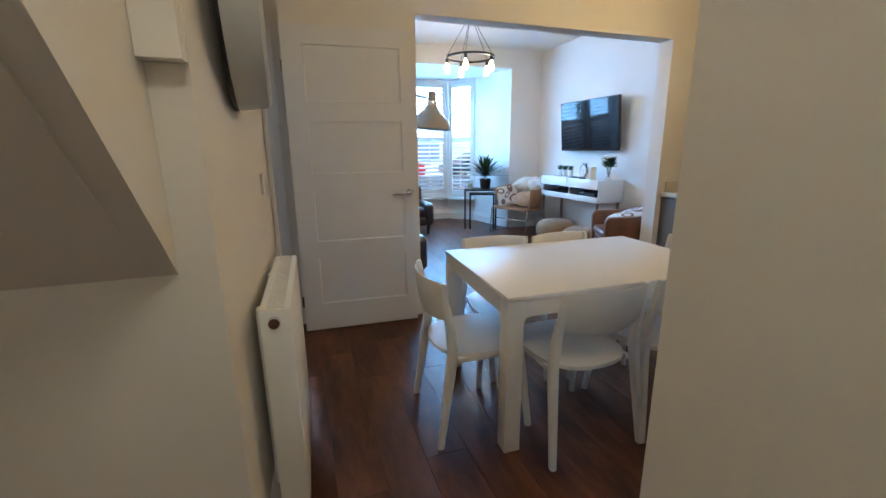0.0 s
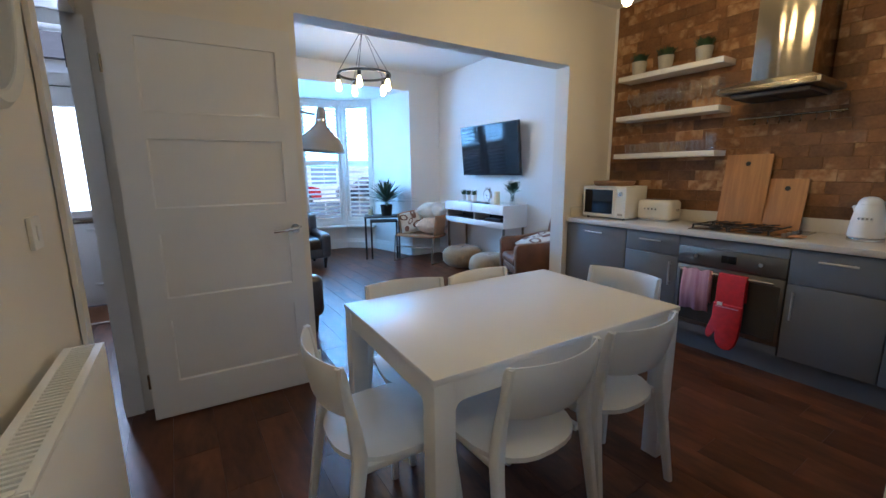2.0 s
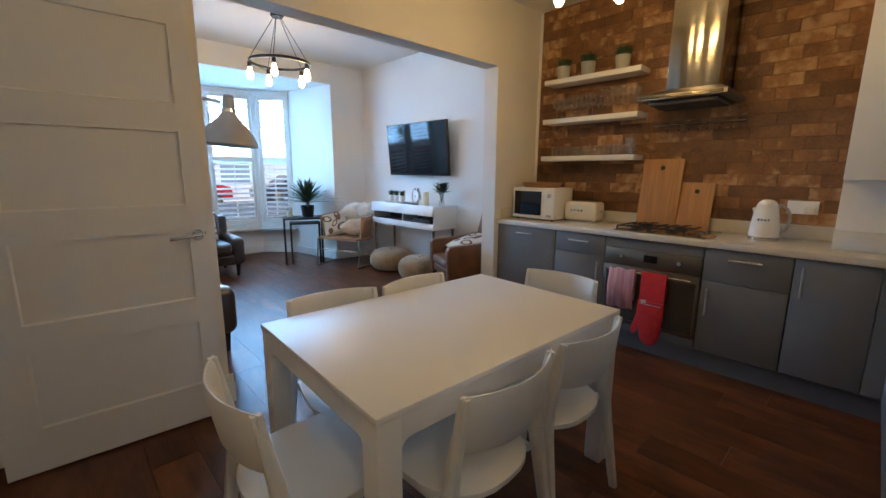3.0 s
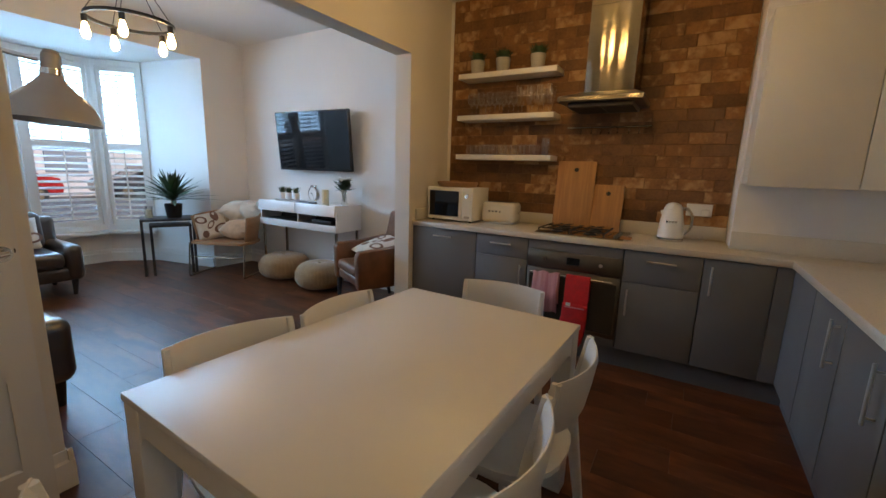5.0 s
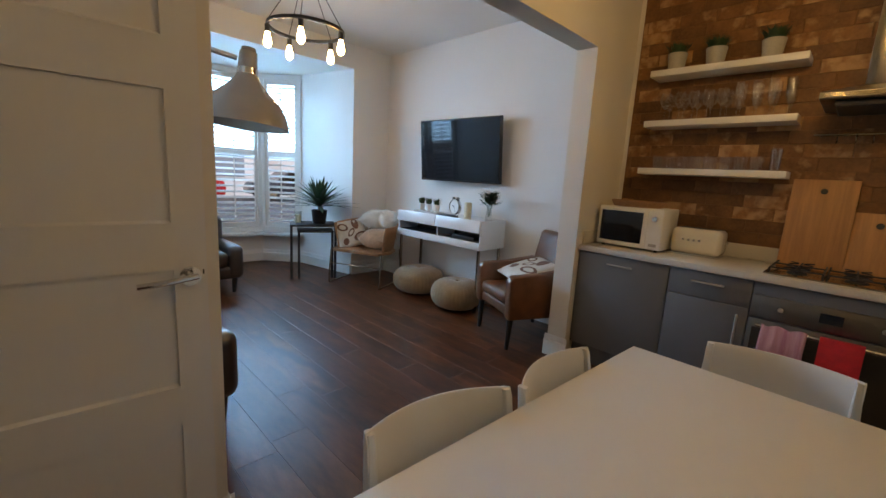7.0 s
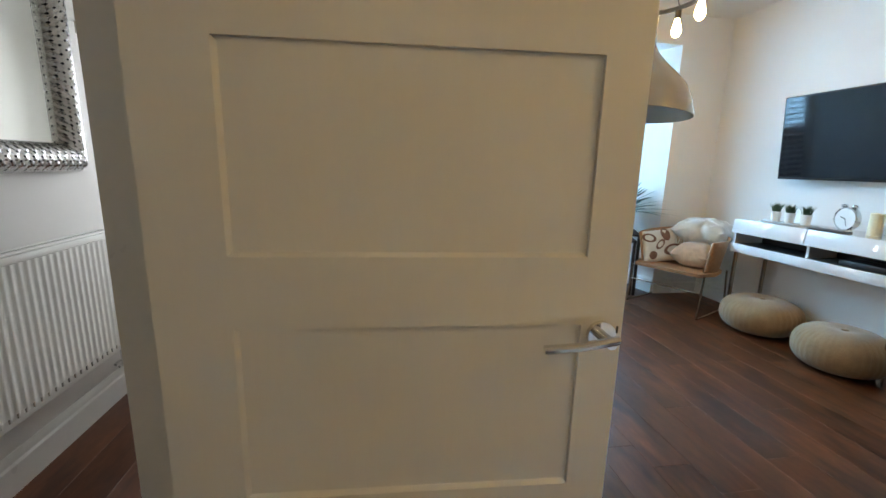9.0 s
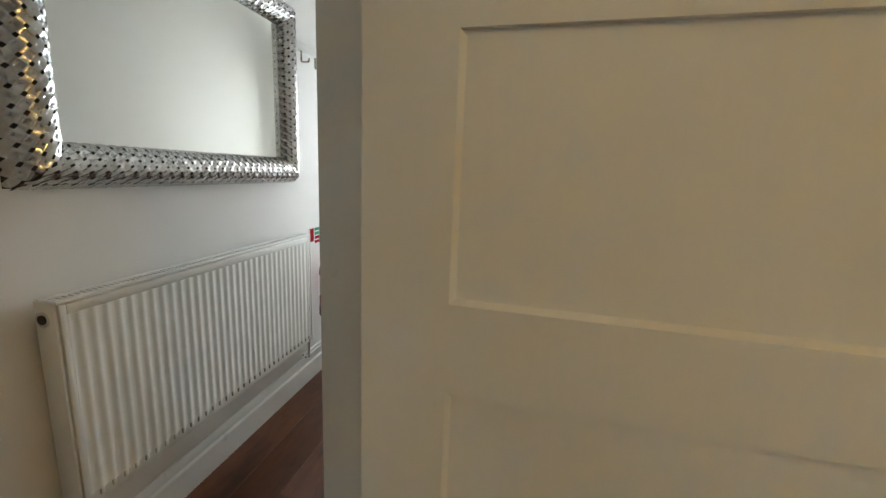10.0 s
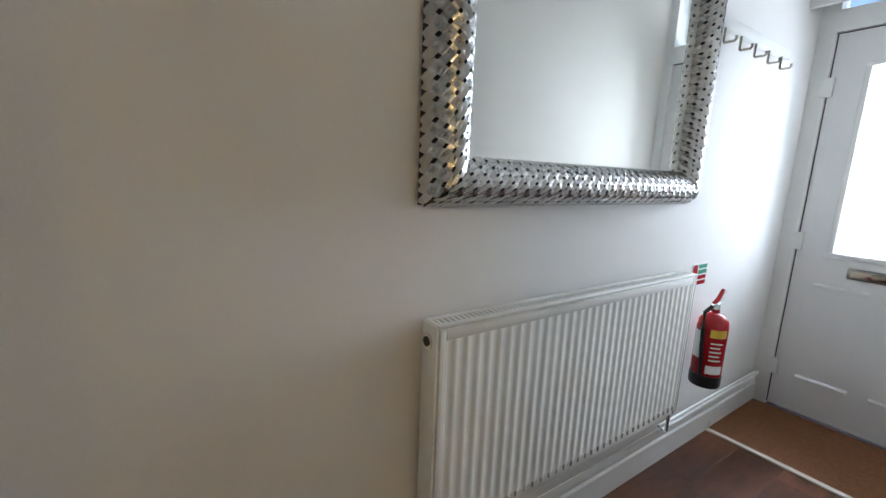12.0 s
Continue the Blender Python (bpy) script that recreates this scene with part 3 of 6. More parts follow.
def dining_chair(m):
    """Moulded chair, front towards +y."""
    ch = thing("dining_chair", "white moulded plastic dining chair with curved backrest", "chair", m, "chairs round the dining table")
    # seat shell: rounded, slightly dished
    bm = bmesh.new()
    N, M = 28, 6
    rings = []
    for j in range(M + 1):
        f = j / M
        ring = []
        for k in range(N):
            u = 2 * math.pi * k / N
            c, s = math.cos(u), math.sin(u)
            e = 0.55 if s > 0 else 0.80
            x = 0.215 * f * math.copysign(abs(c) ** e, c)
            y = 0.005 + 0.228 * f * math.copysign(abs(s) ** e, s)
            z = 0.438 - 0.012 * (1 - f * f) - (0.008 * f ** 6) + 0.004 * s * f
            ring.append((x, y, z))
        rings.append(ring)
    for dz, flip in ((0.0, False), (-0.018, True)):
        ctr = bm.verts.new((0, 0.015, 0.426 + dz))
        prev = None
        for ring in rings[1:]:
            cur = [bm.verts.new((x, y, z + dz)) for x, y, z in ring]
            for k in range(N):
                if prev is None:
                    bm.faces.new((ctr, cur[k], cur[(k + 1) % N]))
                else:
                    bm.faces.new((prev[k], cur[k], cur[(k + 1) % N], prev[(k + 1) % N]))
            prev = cur
        if not flip:
            top = prev
    for k in range(N):
        bm.faces.new((top[k], top[(k + 1) % N], prev[(k + 1) % N], prev[k]))
    part("seat", bm, PLASTIC, ch)
    for sx in (-1, 1):
        bm = bmesh.new()
        band(bm, [((sx * 0.232, -0.245, 0.0), 0.8, 0.8), ((sx * 0.222, -0.215, 0.20), 0.95, 1.0), ((sx * 0.213, -0.185, 0.40), 1.1, 1.25),
                  ((sx * 0.208, -0.178, 0.46), 1.1, 1.3), ((sx * 0.205, -0.188, 0.56), 1.0, 1.1), ((sx * 0.201, -0.205, 0.66), 0.8, 0.9), ((sx * 0.199, -0.222, 0.762), 0.55, 0.7)], 0.0175, 0.019)
        part("leg", bm, PLASTIC, ch)
        bm = bmesh.new()
        band(bm, [((sx * 0.205, 0.205, 0.0), 0.8, 0.8), ((sx * 0.19, 0.18, 0.22), 1.0, 1.0), ((sx * 0.178, 0.155, 0.415), 1.15, 1.2)], 0.017, 0.018)
        part("leg", bm, PLASTIC, ch)
    bm = bmesh.new()
    for sx in (-1, 1):
        box(bm, sx * 0.19 - 0.012, sx * 0.19 + 0.012, -0.17, 0.15, 0.385, 0.41, bevel=0.004)
    box(bm, -0.19, 0.19, -0.012, 0.012, 0.39, 0.412, bevel=0.004)
    part("seat_rail", bm, PLASTIC, ch)
    # backrest: curved in plan, leaning back
    bm = bmesh.new()
    n = 18
    rows = []
    prof = [(0.575, 0.0), (0.60, 0.006), (0.68, 0.008), (0.745, 0.007), (0.765, 0.0)]
    for side in (1, -1):
        for z, t in (prof if side > 0 else list(reversed(prof))):
            row = []
            for k in range(n + 1):
                a = -1 + 2 * k / n
                zz = z + (0.02 * (a * a) if z < 0.62 else 0.0)
                row.append(bm.verts.new((0.212 * a, -0.262 + 0.06 * a * a - 0.16 * (zz - 0.67) + side * (t + 0.002), zz)))
            rows.append(row)
    R = len(rows)
    for i in range(R):
        a, b = rows[i], rows[(i + 1) % R]
        for k in range(n):
            bm.faces.new((a[k], a[k + 1], b[k + 1], b[k]))
    bm.faces.new([r[0] for r in rows])
    bm.faces.new([r[n] for r in reversed(rows)])
    part("backrest", bm, PLASTIC, ch)
    return ch


chair = dining_chair(pose(1.262, 1.715, 0, 0, 0, 1))
for x, y, a in ((1.745, 1.712, -1), (0.888, 1.965, -92), (2.150, 1.990, 92), (1.232, 2.300, 170), (1.722, 2.245, 183)):
    copy_thing(chair, pose(x, y, 0, 0, 0, a))

# ---------------------------------------------------------------- kitchen units along the side wall
FX = 3.42
BY = 0.69


def bar_handle(parent, p, q, out):
    """Slim bar on two posts."""
    p, q, o = Vector(p), Vector(q), Vector(out)
    bm = bmesh.new()
    cyl(bm, p + o * 0.028, q + o * 0.028, 0.006, n=12)
    for f in (0.12, 0.88):
        c = p.lerp(q, f)
        cyl(bm, c, c + o * 0.028, 0.0045, n=8)
    part("handle", bm, SATIN, parent, "slim brushed steel bar handle")


def base_unit(y0, y1, fronts, label):
    """Carcass against the side wall; fronts as (z0, z1, handle kind, handle offset)."""
    u = thing("base_cabinet", label, "cabinet", pose(0, 0, 0))
    part("carcass", B(FX + 0.021, XR - 0.003, y0 + 0.001, y1 - 0.001, 0.14, 0.846), GREY, u)
    for z0, z1, kind, hy in fronts:
        f = part("drawer_front" if z1 - z0 < 0.3 else "cabinet_door", B(FX, FX + 0.02, y0 + 0.0012, y1 - 0.0012, z0, z1, bevel=0.0015), GREY, u)
        if kind == "h":
            bar_handle(f, (FX, hy - 0.085, z1 - 0.058), (FX, hy + 0.085, z1 - 0.058), (-1, 0, 0))
        if kind == "v":
            bar_handle(f, (FX, hy, z1 - 0.22), (FX, hy, z1 - 0.04), (-1, 0, 0))
    return u


base_unit(2.672, 3.286, [(0.145, 0.842, "h", 2.975)], "matt grey full-height appliance door unit")
base_unit(2.238, 2.668, [(0.682, 0.842, "h", 2.452), (0.145, 0.6795, "v", 2.285)], "matt grey kitchen unit with drawer and door")
base_unit(1.126, 1.574, [(0.625, 0.842, "h", 1.35), (0.145, 0.6225, "v", 1.53)], "matt grey kitchen unit with deep drawer and door")
base_unit(0.772, 1.122, [(0.145, 0.842, "v", 1.078)], "matt grey corner kitchen unit")
struct("corner_post", B(FX, FX + 0.02, BY + 0.002, 0.770, 0.145, 0.842), GREY, "matt grey corner post between the cabinet runs", "cabinet")
# oven
ov = thing("oven", "built-in steel oven with dark glass door", "oven")
part("housing", B(FX + 0.021, XR - 0.003, 1.579, 2.233, 0.14, 0.846), BLACK, ov)
part("filler_panel", B(FX, FX + 0.02, 1.579, 2.233, 0.775, 0.842), GREY, ov, "grey filler panel")
cp = part("control_panel", B(FX - 0.006, FX + 0.02, 1.579, 2.233, 0.645, 0.772, bevel=0.003), DARKSTEEL, ov, "brushed steel control panel")
for y in (2.10, 1.71):
    k = part("knob", cyl(bmesh.new(), (FX - 0.006, y, 0.715), (FX - 0.030, y, 0.715), 0.016, 0.013, 20), CHROME, cp, "chrome knob")
part("display", B(FX - 0.0085, FX - 0.0055, 1.855, 1.945, 0.690, 0.740), BLACKGLOSS, cp, "black clock display")
od = part("oven_door", B(FX - 0.006, FX + 0.02, 1.579, 2.233, 0.205, 0.640, bevel=0.003), DARKSTEEL, ov)
part("window", B(FX - 0.0085, FX - 0.0055, 1.60, 2.21, 0.235, 0.590), SMOKED, od, "dark glass oven window")
bm = bmesh.new()
cyl(bm, (FX - 0.050, 1.62, 0.612), (FX - 0.050, 2.19, 0.612), 0.009, n=14)
for y in (1.65, 2.16):
    cyl(bm, (FX - 0.006, y, 0.612), (FX - 0.050, y, 0.612), 0.007, n=10)
part("handle", bm, CHROME, od, "steel rail handle")
part("lower_panel", B(FX, FX + 0.02, 1.579, 2.233, 0.145, 0.200), GREY, ov)


def towel(name, label, mtl, y0, y1, z0, amp, taper=0.0):
    """A cloth folded over the oven rail."""
    bm = bmesh.new()
    n, zt = 14, 0.6235
    rail_x = FX - 0.050
    prof = [(-0.0135, z0), (-0.0145, (z0 + zt) / 2), (-0.0125, zt - 0.012), (-0.007, zt), (0.007, zt), (0.0125, zt - 0.012), (0.015, zt - 0.12), (0.014, z0 + 0.06)]
    rows = []
    for off, z in prof:
        rows.append([bm.verts.new((rail_x + off - amp * (1 + math.sin(k * 1.7 + z * 9)) * min(1, (zt - z) * 6) * (1 if off < 0 else -0.2),
                                   (y0 + y1) / 2 + (y1 - y0) * (k / n - 0.5) * (1 - taper * max(0, 0.36 - z) * 3.2) + 0.004 * math.sin(z * 30), z - taper * 0.10 * max(0, 0.32 - z) * 8 * (2 * k / n - 1) ** 2 * -1 + 0.006 * math.sin(k * 0.9))) for k in range(n + 1)])
    for a, b in zip(rows, rows[1:]):
        for k in range(n):
            bm.faces.new((a[k], a[k + 1], b[k + 1], b[k]))
    ob = part(name, bm, mtl)
    so = ob.modifiers.new("thickness", "SOLIDIFY")
    so.thickness, so.offset = 0.0035, 0.0
    return tagged(ob, label, "towel")


towel("tea_towel", "pink and white striped tea towel over the oven rail", PINK, 1.975, 2.165, 0.335, 0.004)


def oven_glove():
    """Mitt hanging from a band that is folded over the oven rail; thumb to the side."""
    xf = FX - 0.080
    bm = bmesh.new()
    prism(bm, [(xf, 0.40), (xf + 0.004, 0.61), (xf + 0.016, 0.629), (xf + 0.042, 0.629), (xf + 0.052, 0.61), (xf + 0.055, 0.45), (xf + 0.043, 0.45),
               (xf + 0.041, 0.60), (xf + 0.036, 0.6225), (xf + 0.022, 0.6225), (xf + 0.018, 0.60), (xf + 0.015, 0.40)], "y", 1.762, 1.925)
    ob = part("oven_glove", bm, RED)
    tagged(ob, "red quilted oven mitt hung over the oven rail", "oven glove")
    edge = [(1.757, 0.43), (1.932, 0.43), (1.934, 0.33), (1.950, 0.27), (1.966, 0.215), (1.962, 0.175), (1.942, 0.165), (1.922, 0.195), (1.906, 0.232),
            (1.902, 0.180), (1.892, 0.140), (1.868, 0.115), (1.835, 0.107), (1.802, 0.118), (1.778, 0.152), (1.764, 0.215), (1.758, 0.32)]
    bm = bmesh.new()
    n = len(edge)
    cy, cz = 1.845, 0.30
    rings = []
    for grow, x in ((0.86, xf - 0.016), (0.96, xf - 0.012), (1.0, xf), (0.98, xf + 0.012)):
        rings.append([bm.verts.new((x, cy + (y - cy) * grow, cz + (z - cz) * grow)) for y, z in edge])
    for a, b in zip(rings, rings[1:]):
        for k in range(n):
            bm.faces.new((a[k], a[(k + 1) % n], b[(k + 1) % n], b[k]))
    bm.faces.new(rings[0])
    bm.faces.new(list(reversed(rings[-1])))
    part("mitt", bm, RED, ob)
    part("cuff_binding", B(xf - 0.018, xf - 0.0125, 1.775, 1.915, 0.405, 0.413, bevel=0.002), PINK, ob, "pale stitched cuff binding")
    part("label_tag", B(xf - 0.020, xf - 0.0165, 1.872, 1.905, 0.418, 0.440), WHITECARD, ob, "small white tag")


oven_glove()

# back run
back = []
for x0, x1, hx in ((2.52, 2.97, 2.58), (2.07, 2.516, 2.13), (1.47, 2.066, 1.53), (0.805, 1.466, 1.40)):
    u = thing("base_cabinet", "matt grey kitchen unit on the back wall", "cabinet")
    part("carcass", B(x0 + 0.001, x1 - 0.001, YB + 0.003, BY - 0.021, 0.14, 0.846), GREY, u)
    f = part("cabinet_door", B(x0 + 0.0025, x1 - 0.0025, BY - 0.02, BY, 0.145, 0.842, bevel=0.0015), GREY, u)
    bar_handle(f, (hx, BY, 0.60), (hx, BY, 0.80), (0, 1, 0))
struct("corner_filler", B(2.974, FX + 0.02, BY - 0.02, BY, 0.145, 0.842), GREY, "matt grey corner filler panel", "cabinet")
bm = bmesh.new()
box(bm, 3.47, 3.486, 0.637, 3.286, 0, 0.138)
box(bm, 0.81, 3.470, 0.62, 0.636, 0, 0.138)
struct("plinth", bm, PLINTH, "dark grey plinth below the kitchen units", "plinth")
wt = thing("worktop", "pale speckled L-shaped kitchen worktop", "worktop")
part("slab", B(3.40, XR - 0.002, YB + 0.002, Y1 - 0.002, 0.848, 0.888, bevel=0.004), WORKTOP, wt)
part("slab", B(0.806, 3.3995, YB + 0.002, 0.712, 0.848, 0.888, bevel=0.004), WORKTOP, wt)
up = thing("upstand", "pale speckled upstand behind the worktop", "upstand")
for a in ((XR - 0.016, XR - 0.001, 1.0, Y1 - 0.002, 0.889, 0.985), (XR - 0.34, XR - 0.325, YB + 0.002, 0.995, 0.889, 1.0),
          (0.806, XR - 0.35, YB + 0.001, YB + 0.016, 0.889, 0.985), (3.45, XR - 0.018, Y1 - 0.016, Y1 - 0.001, 0.889, 0.985)):
    part("panel", B(*a, bevel=0.002), WORKTOP, up)
# boxed wall and wall unit
struct("boxed_wall", B(XR - 0.323, XR - 0.001, YB + 0.001, 0.995, 0.889, H - 0.001), WALL_COOL, "white boxed-in corner wall", "wall")
wu = thing("wall_cabinet", "cream handleless wall cabinet", "cabinet")
part("carcass", B(3.375, XR - 0.325, YB + 0.003, 0.985, 1.30, 2.20), CREAM, wu)
for y0, y1 in ((YB + 0.003, 0.52), (0.524, 0.985)):
    part("cabinet_door", B(3.355, 3.374, y0, y1, 1.29, 2.20, bevel=0.002), CREAM, wu)

# ---------------------------------------------------------------- kitchen wall fittings
hood = thing("cooker_hood", "brushed steel chimney cooker hood", "cooker hood")
part("chimney", B(3.60, XR - 0.014, 1.655, 1.975, 1.885, H - 0.002, bevel=0.006), STEEL, hood)
part("seam", B(3.5985, 3.6005, 1.66, 1.97, 2.44, 2.443), DARKSTEEL, hood)
bm = bmesh.new()
vs = []
for (x0, y0, y1, z) in ((3.505, 1.585, 2.125, 1.815), (3.50, 1.58, 2.13, 1.820), (3.50, 1.58, 2.13, 1.848), (3.515, 1.592, 2.118, 1.856), (3.585, 1.645, 1.985, 1.886)):
    vs.append([bm.verts.new(p) for p in ((x0, y0, z), (XR - 0.014, y0, z), (XR - 0.014, y1, z), (x0, y1, z))])
for a, b in zip(vs, vs[1:]):
    for k in range(4):
        bm.faces.new((a[k], a[(k + 1) % 4], b[(k + 1) % 4], b[k]))
bm.faces.new(list(reversed(vs[0])))
bm.faces.new(vs[-1])
part("canopy", bm, DARKSTEEL, hood, "dull steel canopy")
part("motor_housing", B(3.56, XR - 0.03, 1.64, 2.07, 1.788, 1.8148, bevel=0.010, seg=3), DARKSTEEL, hood, "rounded steel underside")
for y0, y1 in ((1.65, 1.85), (1.86, 2.06)):
    part("filter", B(3.57, XR - 0.08, y0, y1, 1.7835, 1.7885), DARKGAP, hood, "dark mesh grease filter")
part("lip", B(3.4965, 3.4995, 1.60, 2.11, 1.824, 1.844), STEEL, hood, "bright steel front lip")

for z in (2.135, 1.795, 1.465):
    s = part("wall_shelf", B(XR - 0.205, XR - 0.010, 2.23, 3.085, z - 0.042, z, bevel=0.002), TRIM)
    tagged(s, "white floating wall shelf", "shelf", "floating shelves on the brick wall")


def tumbler(r0, r1, h):
    bm = bmesh.new()
    lathe(bm, [(0.001, 0.006), (r0 - 0.004, 0.006), (r0, 0.0), (r0, 0.012), (r1, h)], n=18, caps=False)
    return mesh("drinking_glass", bm, CLEAR)


def wine_glass():
    bm = bmesh.new()
    lathe(bm, [(0.001, 0), (0.034, 0), (0.034, 0.002), (0.006, 0.006), (0.0038, 0.02), (0.0038, 0.075), (0.012, 0.084), (0.034, 0.105), (0.040, 0.13), (0.037, 0.16), (0.031, 0.185)], n=18, caps=False)
    return mesh("wine_glass", bm, CLEAR)


def flute():
    bm = bmesh.new()
    lathe(bm, [(0.001, 0), (0.030, 0), (0.030, 0.002), (0.006, 0.006), (0.0038, 0.02), (0.0038, 0.060), (0.012, 0.072), (0.022, 0.10), (0.025, 0.15), (0.023, 0.215)], n=18, caps=False)
    return mesh("flute_glass", bm, CLEAR)


FLUTE = flute()
TUMB, WINE, HIGH = tumbler(0.028, 0.034, 0.085), wine_glass(), tumbler(0.027, 0.031, 0.135)
rnd = random.Random(4)
for k in range(8):
    for row in range(2):
        ob = new("drinking_glass", TUMB)
        ob.matrix_world = pose(XR - 0.155 + row * 0.085, 2.40 + k * 0.082 + rnd.uniform(-.006, .006), 1.4655)
        tagged(ob, "clear glass tumbler standing on a shelf", "glass", "glasses on the wall shelves")
for k in range(2):
    ob = new("drinking_glass", HIGH)
    ob.matrix_world = pose(XR - 0.14 + 0.07 * k, 2.30 + 0.01 * k, 1.4655)
    tagged(ob, "tall clear highball glass standing on a shelf", "glass", "glasses on the wall shelves")
for k in range(9):
    for row in range(2):
        ob = new("flute_glass" if k < 4 else "wine_glass", FLUTE if k < 4 else WINE)
        ob.matrix_world = pose(XR - 0.155 + row * 0.088, 2.285 + k * 0.085 + rnd.uniform(-.005, .005), 1.7955)
        tagged(ob, "tall clear stemmed flute standing on a shelf" if k < 4 else "clear stemmed wine glass standing on a shelf", "glass", "glasses on the wall shelves")


def grass_pot(name, x, y, z, r, h, tuft, label, mtl, n=90, seed=1):
    """Tapered pot with a bushy tuft of thin blades."""
    t = thing(name, label, "plant", pose(x, y, z))
    part("pot", lathe(bmesh.new(), [(0.001, 0), (r * 0.78, 0), (r, h), (r * 0.9, h), (r * 0.86, h * 0.9), (0.001, h * 0.9)], n=24), mtl, t)
    bm = bmesh.new()
    rr = random.Random(seed)
    for _ in range(n):
        a, q = rr.uniform(0, 6.283), rr.uniform(0, r * 0.85)
        bx, by = q * math.cos(a), q * math.sin(a)
        out = 0.35 + 0.9 * q / r
        L = tuft * rr.uniform(0.7, 1.1)
        tip = Vector((bx + math.cos(a) * out * L * 0.5, by + math.sin(a) * out * L * 0.5, h * 0.9 + L))
        mid = Vector((bx + math.cos(a) * out * L * 0.15, by + math.sin(a) * out * L * 0.15, h * 0.9 + L * 0.6))
        s = Vector((-math.sin(a), math.cos(a), 0)) * rr.uniform(0.003, 0.006)
        b0, b1 = bm.verts.new(Vector((bx, by, h * 0.85)) - s), bm.verts.new(Vector((bx, by, h * 0.85)) + s)
        m0, m1 = bm.verts.new(mid - s * 0.9), bm.verts.new(mid + s * 0.9)
        tp = bm.verts.new(tip)
        bm.faces.new((b0, b1, m1, m0))
        bm.faces.new((m0, m1, tp))
    part("foliage", bm, LEAF, t)
    return t


for k, y in enumerate((2.955, 2.72, 2.42)):
    grass_pot("potted_plant", XR - 0.105, y, 2.1355, 0.062, 0.115, 0.075, "green grass plant in a pale grey pot on a shelf", POT, 260, seed=k)

# utensil rail with hooks
rail = thing("utensil_rail", "thin steel utensil rail with hooks on the brick wall", "rail")
bm = bmesh.new()
cyl(bm, (XR - 0.045, 1.545, 1.685), (XR - 0.045, 2.155, 1.685), 0.0075, n=10)
part("bar", bm, STEEL, rail)
for y in (1.58, 2.12):
    part("bracket", cyl(bmesh.new(), (XR - 0.045, y, 1.68), (XR - 0.008, y, 1.68), 0.007, n=8), STEEL, rail)
for y in (1.63, 1.70, 1.78, 1.84, 1.90, 1.97, 2.05):
    bm = bmesh.new()
    tube(bm, [(XR - 0.045 + dx, y, 1.68 + dz) for dx, dz in ((-0.009, 0.0), (0, 0.008), (0.009, 0.0), (0.006, -0.03), (-0.004, -0.045), (-0.014, -0.038))], 0.0032, 6)
    part("hook", bm, STEEL, rail)

# chopping boards leaning on the wall
def board(w, h, y, hole_y, lean, label):
    t = thing("chopping_board", label, "chopping board", pose(XR - 0.10, y, 0.892, 0, lean, 0))
    bm = bmesh.new()
    box(bm, -0.009, 0.009, -w / 2, w / 2, 0, h, bevel=0.004)
    part("board", bm, PALEWOOD, t)
    # no hole is cut: a dark disc gives its shade
    part("hole_shade_disc", cyl(bmesh.new(), (-0.0098, hole_y, h - 0.07), (-0.006, hole_y, h - 0.07), 0.017, n=18), DARKGAP, t, "dark disc for the shaded hanging hole")
    return t


board(0.30, 0.54, 2.055, 0.0, 8.2, "large bamboo chopping board leaning on the wall")
board(0.225, 0.365, 1.795, 0.0, 12.0, "small bamboo chopping board leaning on the wall")

# hob
hob = thing("gas_hob", "steel four-burner gas hob with black pan supports", "hob")
part("hob_plate", B(3.47, 3.93, 1.60, 2.215, 0.8885, 0.8965, bevel=0.003), STEEL, hob)
for x in (3.59, 3.81):
    for y in (1.84, 2.08):
        bm = bmesh.new()
        lathe(bm, [(0.045, 0), (0.042, 0.008), (0.03, 0.010), (0.03, 0.016), (0.001, 0.017)], (x, y, 0.8965), 20)
        part("burner", bm, BLACK, hob, "black burner cap")
for y in (1.84, 2.08):
    bm = bmesh.new()
    for x in (3.50, 3.705, 3.90):
        box(bm, x - 0.004, x + 0.004, y - 0.112, y + 0.112, 0.922, 0.930)
    for yy in (y - 0.112, y, y + 0.112):
        box(bm, 3.50, 3.90, yy - 0.004, yy + 0.004, 0.918, 0.926)
    for x in (3.50, 3.90):
        for yy in (y - 0.112, y + 0.112):
            box(bm, x - 0.005, x + 0.005, yy - 0.005, yy + 0.005, 0.8965, 0.924)
    for x in (3.59, 3.81):
        for a in range(4):
            c, s = math.cos(a * math.pi / 2 + 0.785), math.sin(a * math.pi / 2 + 0.785)
            cyl(bm, (x + 0.02 * c, y + 0.02 * s, 0.928), (x + 0.075 * c, y + 0.075 * s, 0.928), 0.0035, n=6)
    part("pan_support", bm, BLACK, hob, "black cast iron pan support")
for k in range(4):
    part("knob", cyl(bmesh.new(), (3.53 + 0.085 * k, 1.655, 0.8965), (3.53 + 0.085 * k, 1.655, 0.914), 0.015, 0.013, 18), DARKSTEEL, hob, "steel control knob")

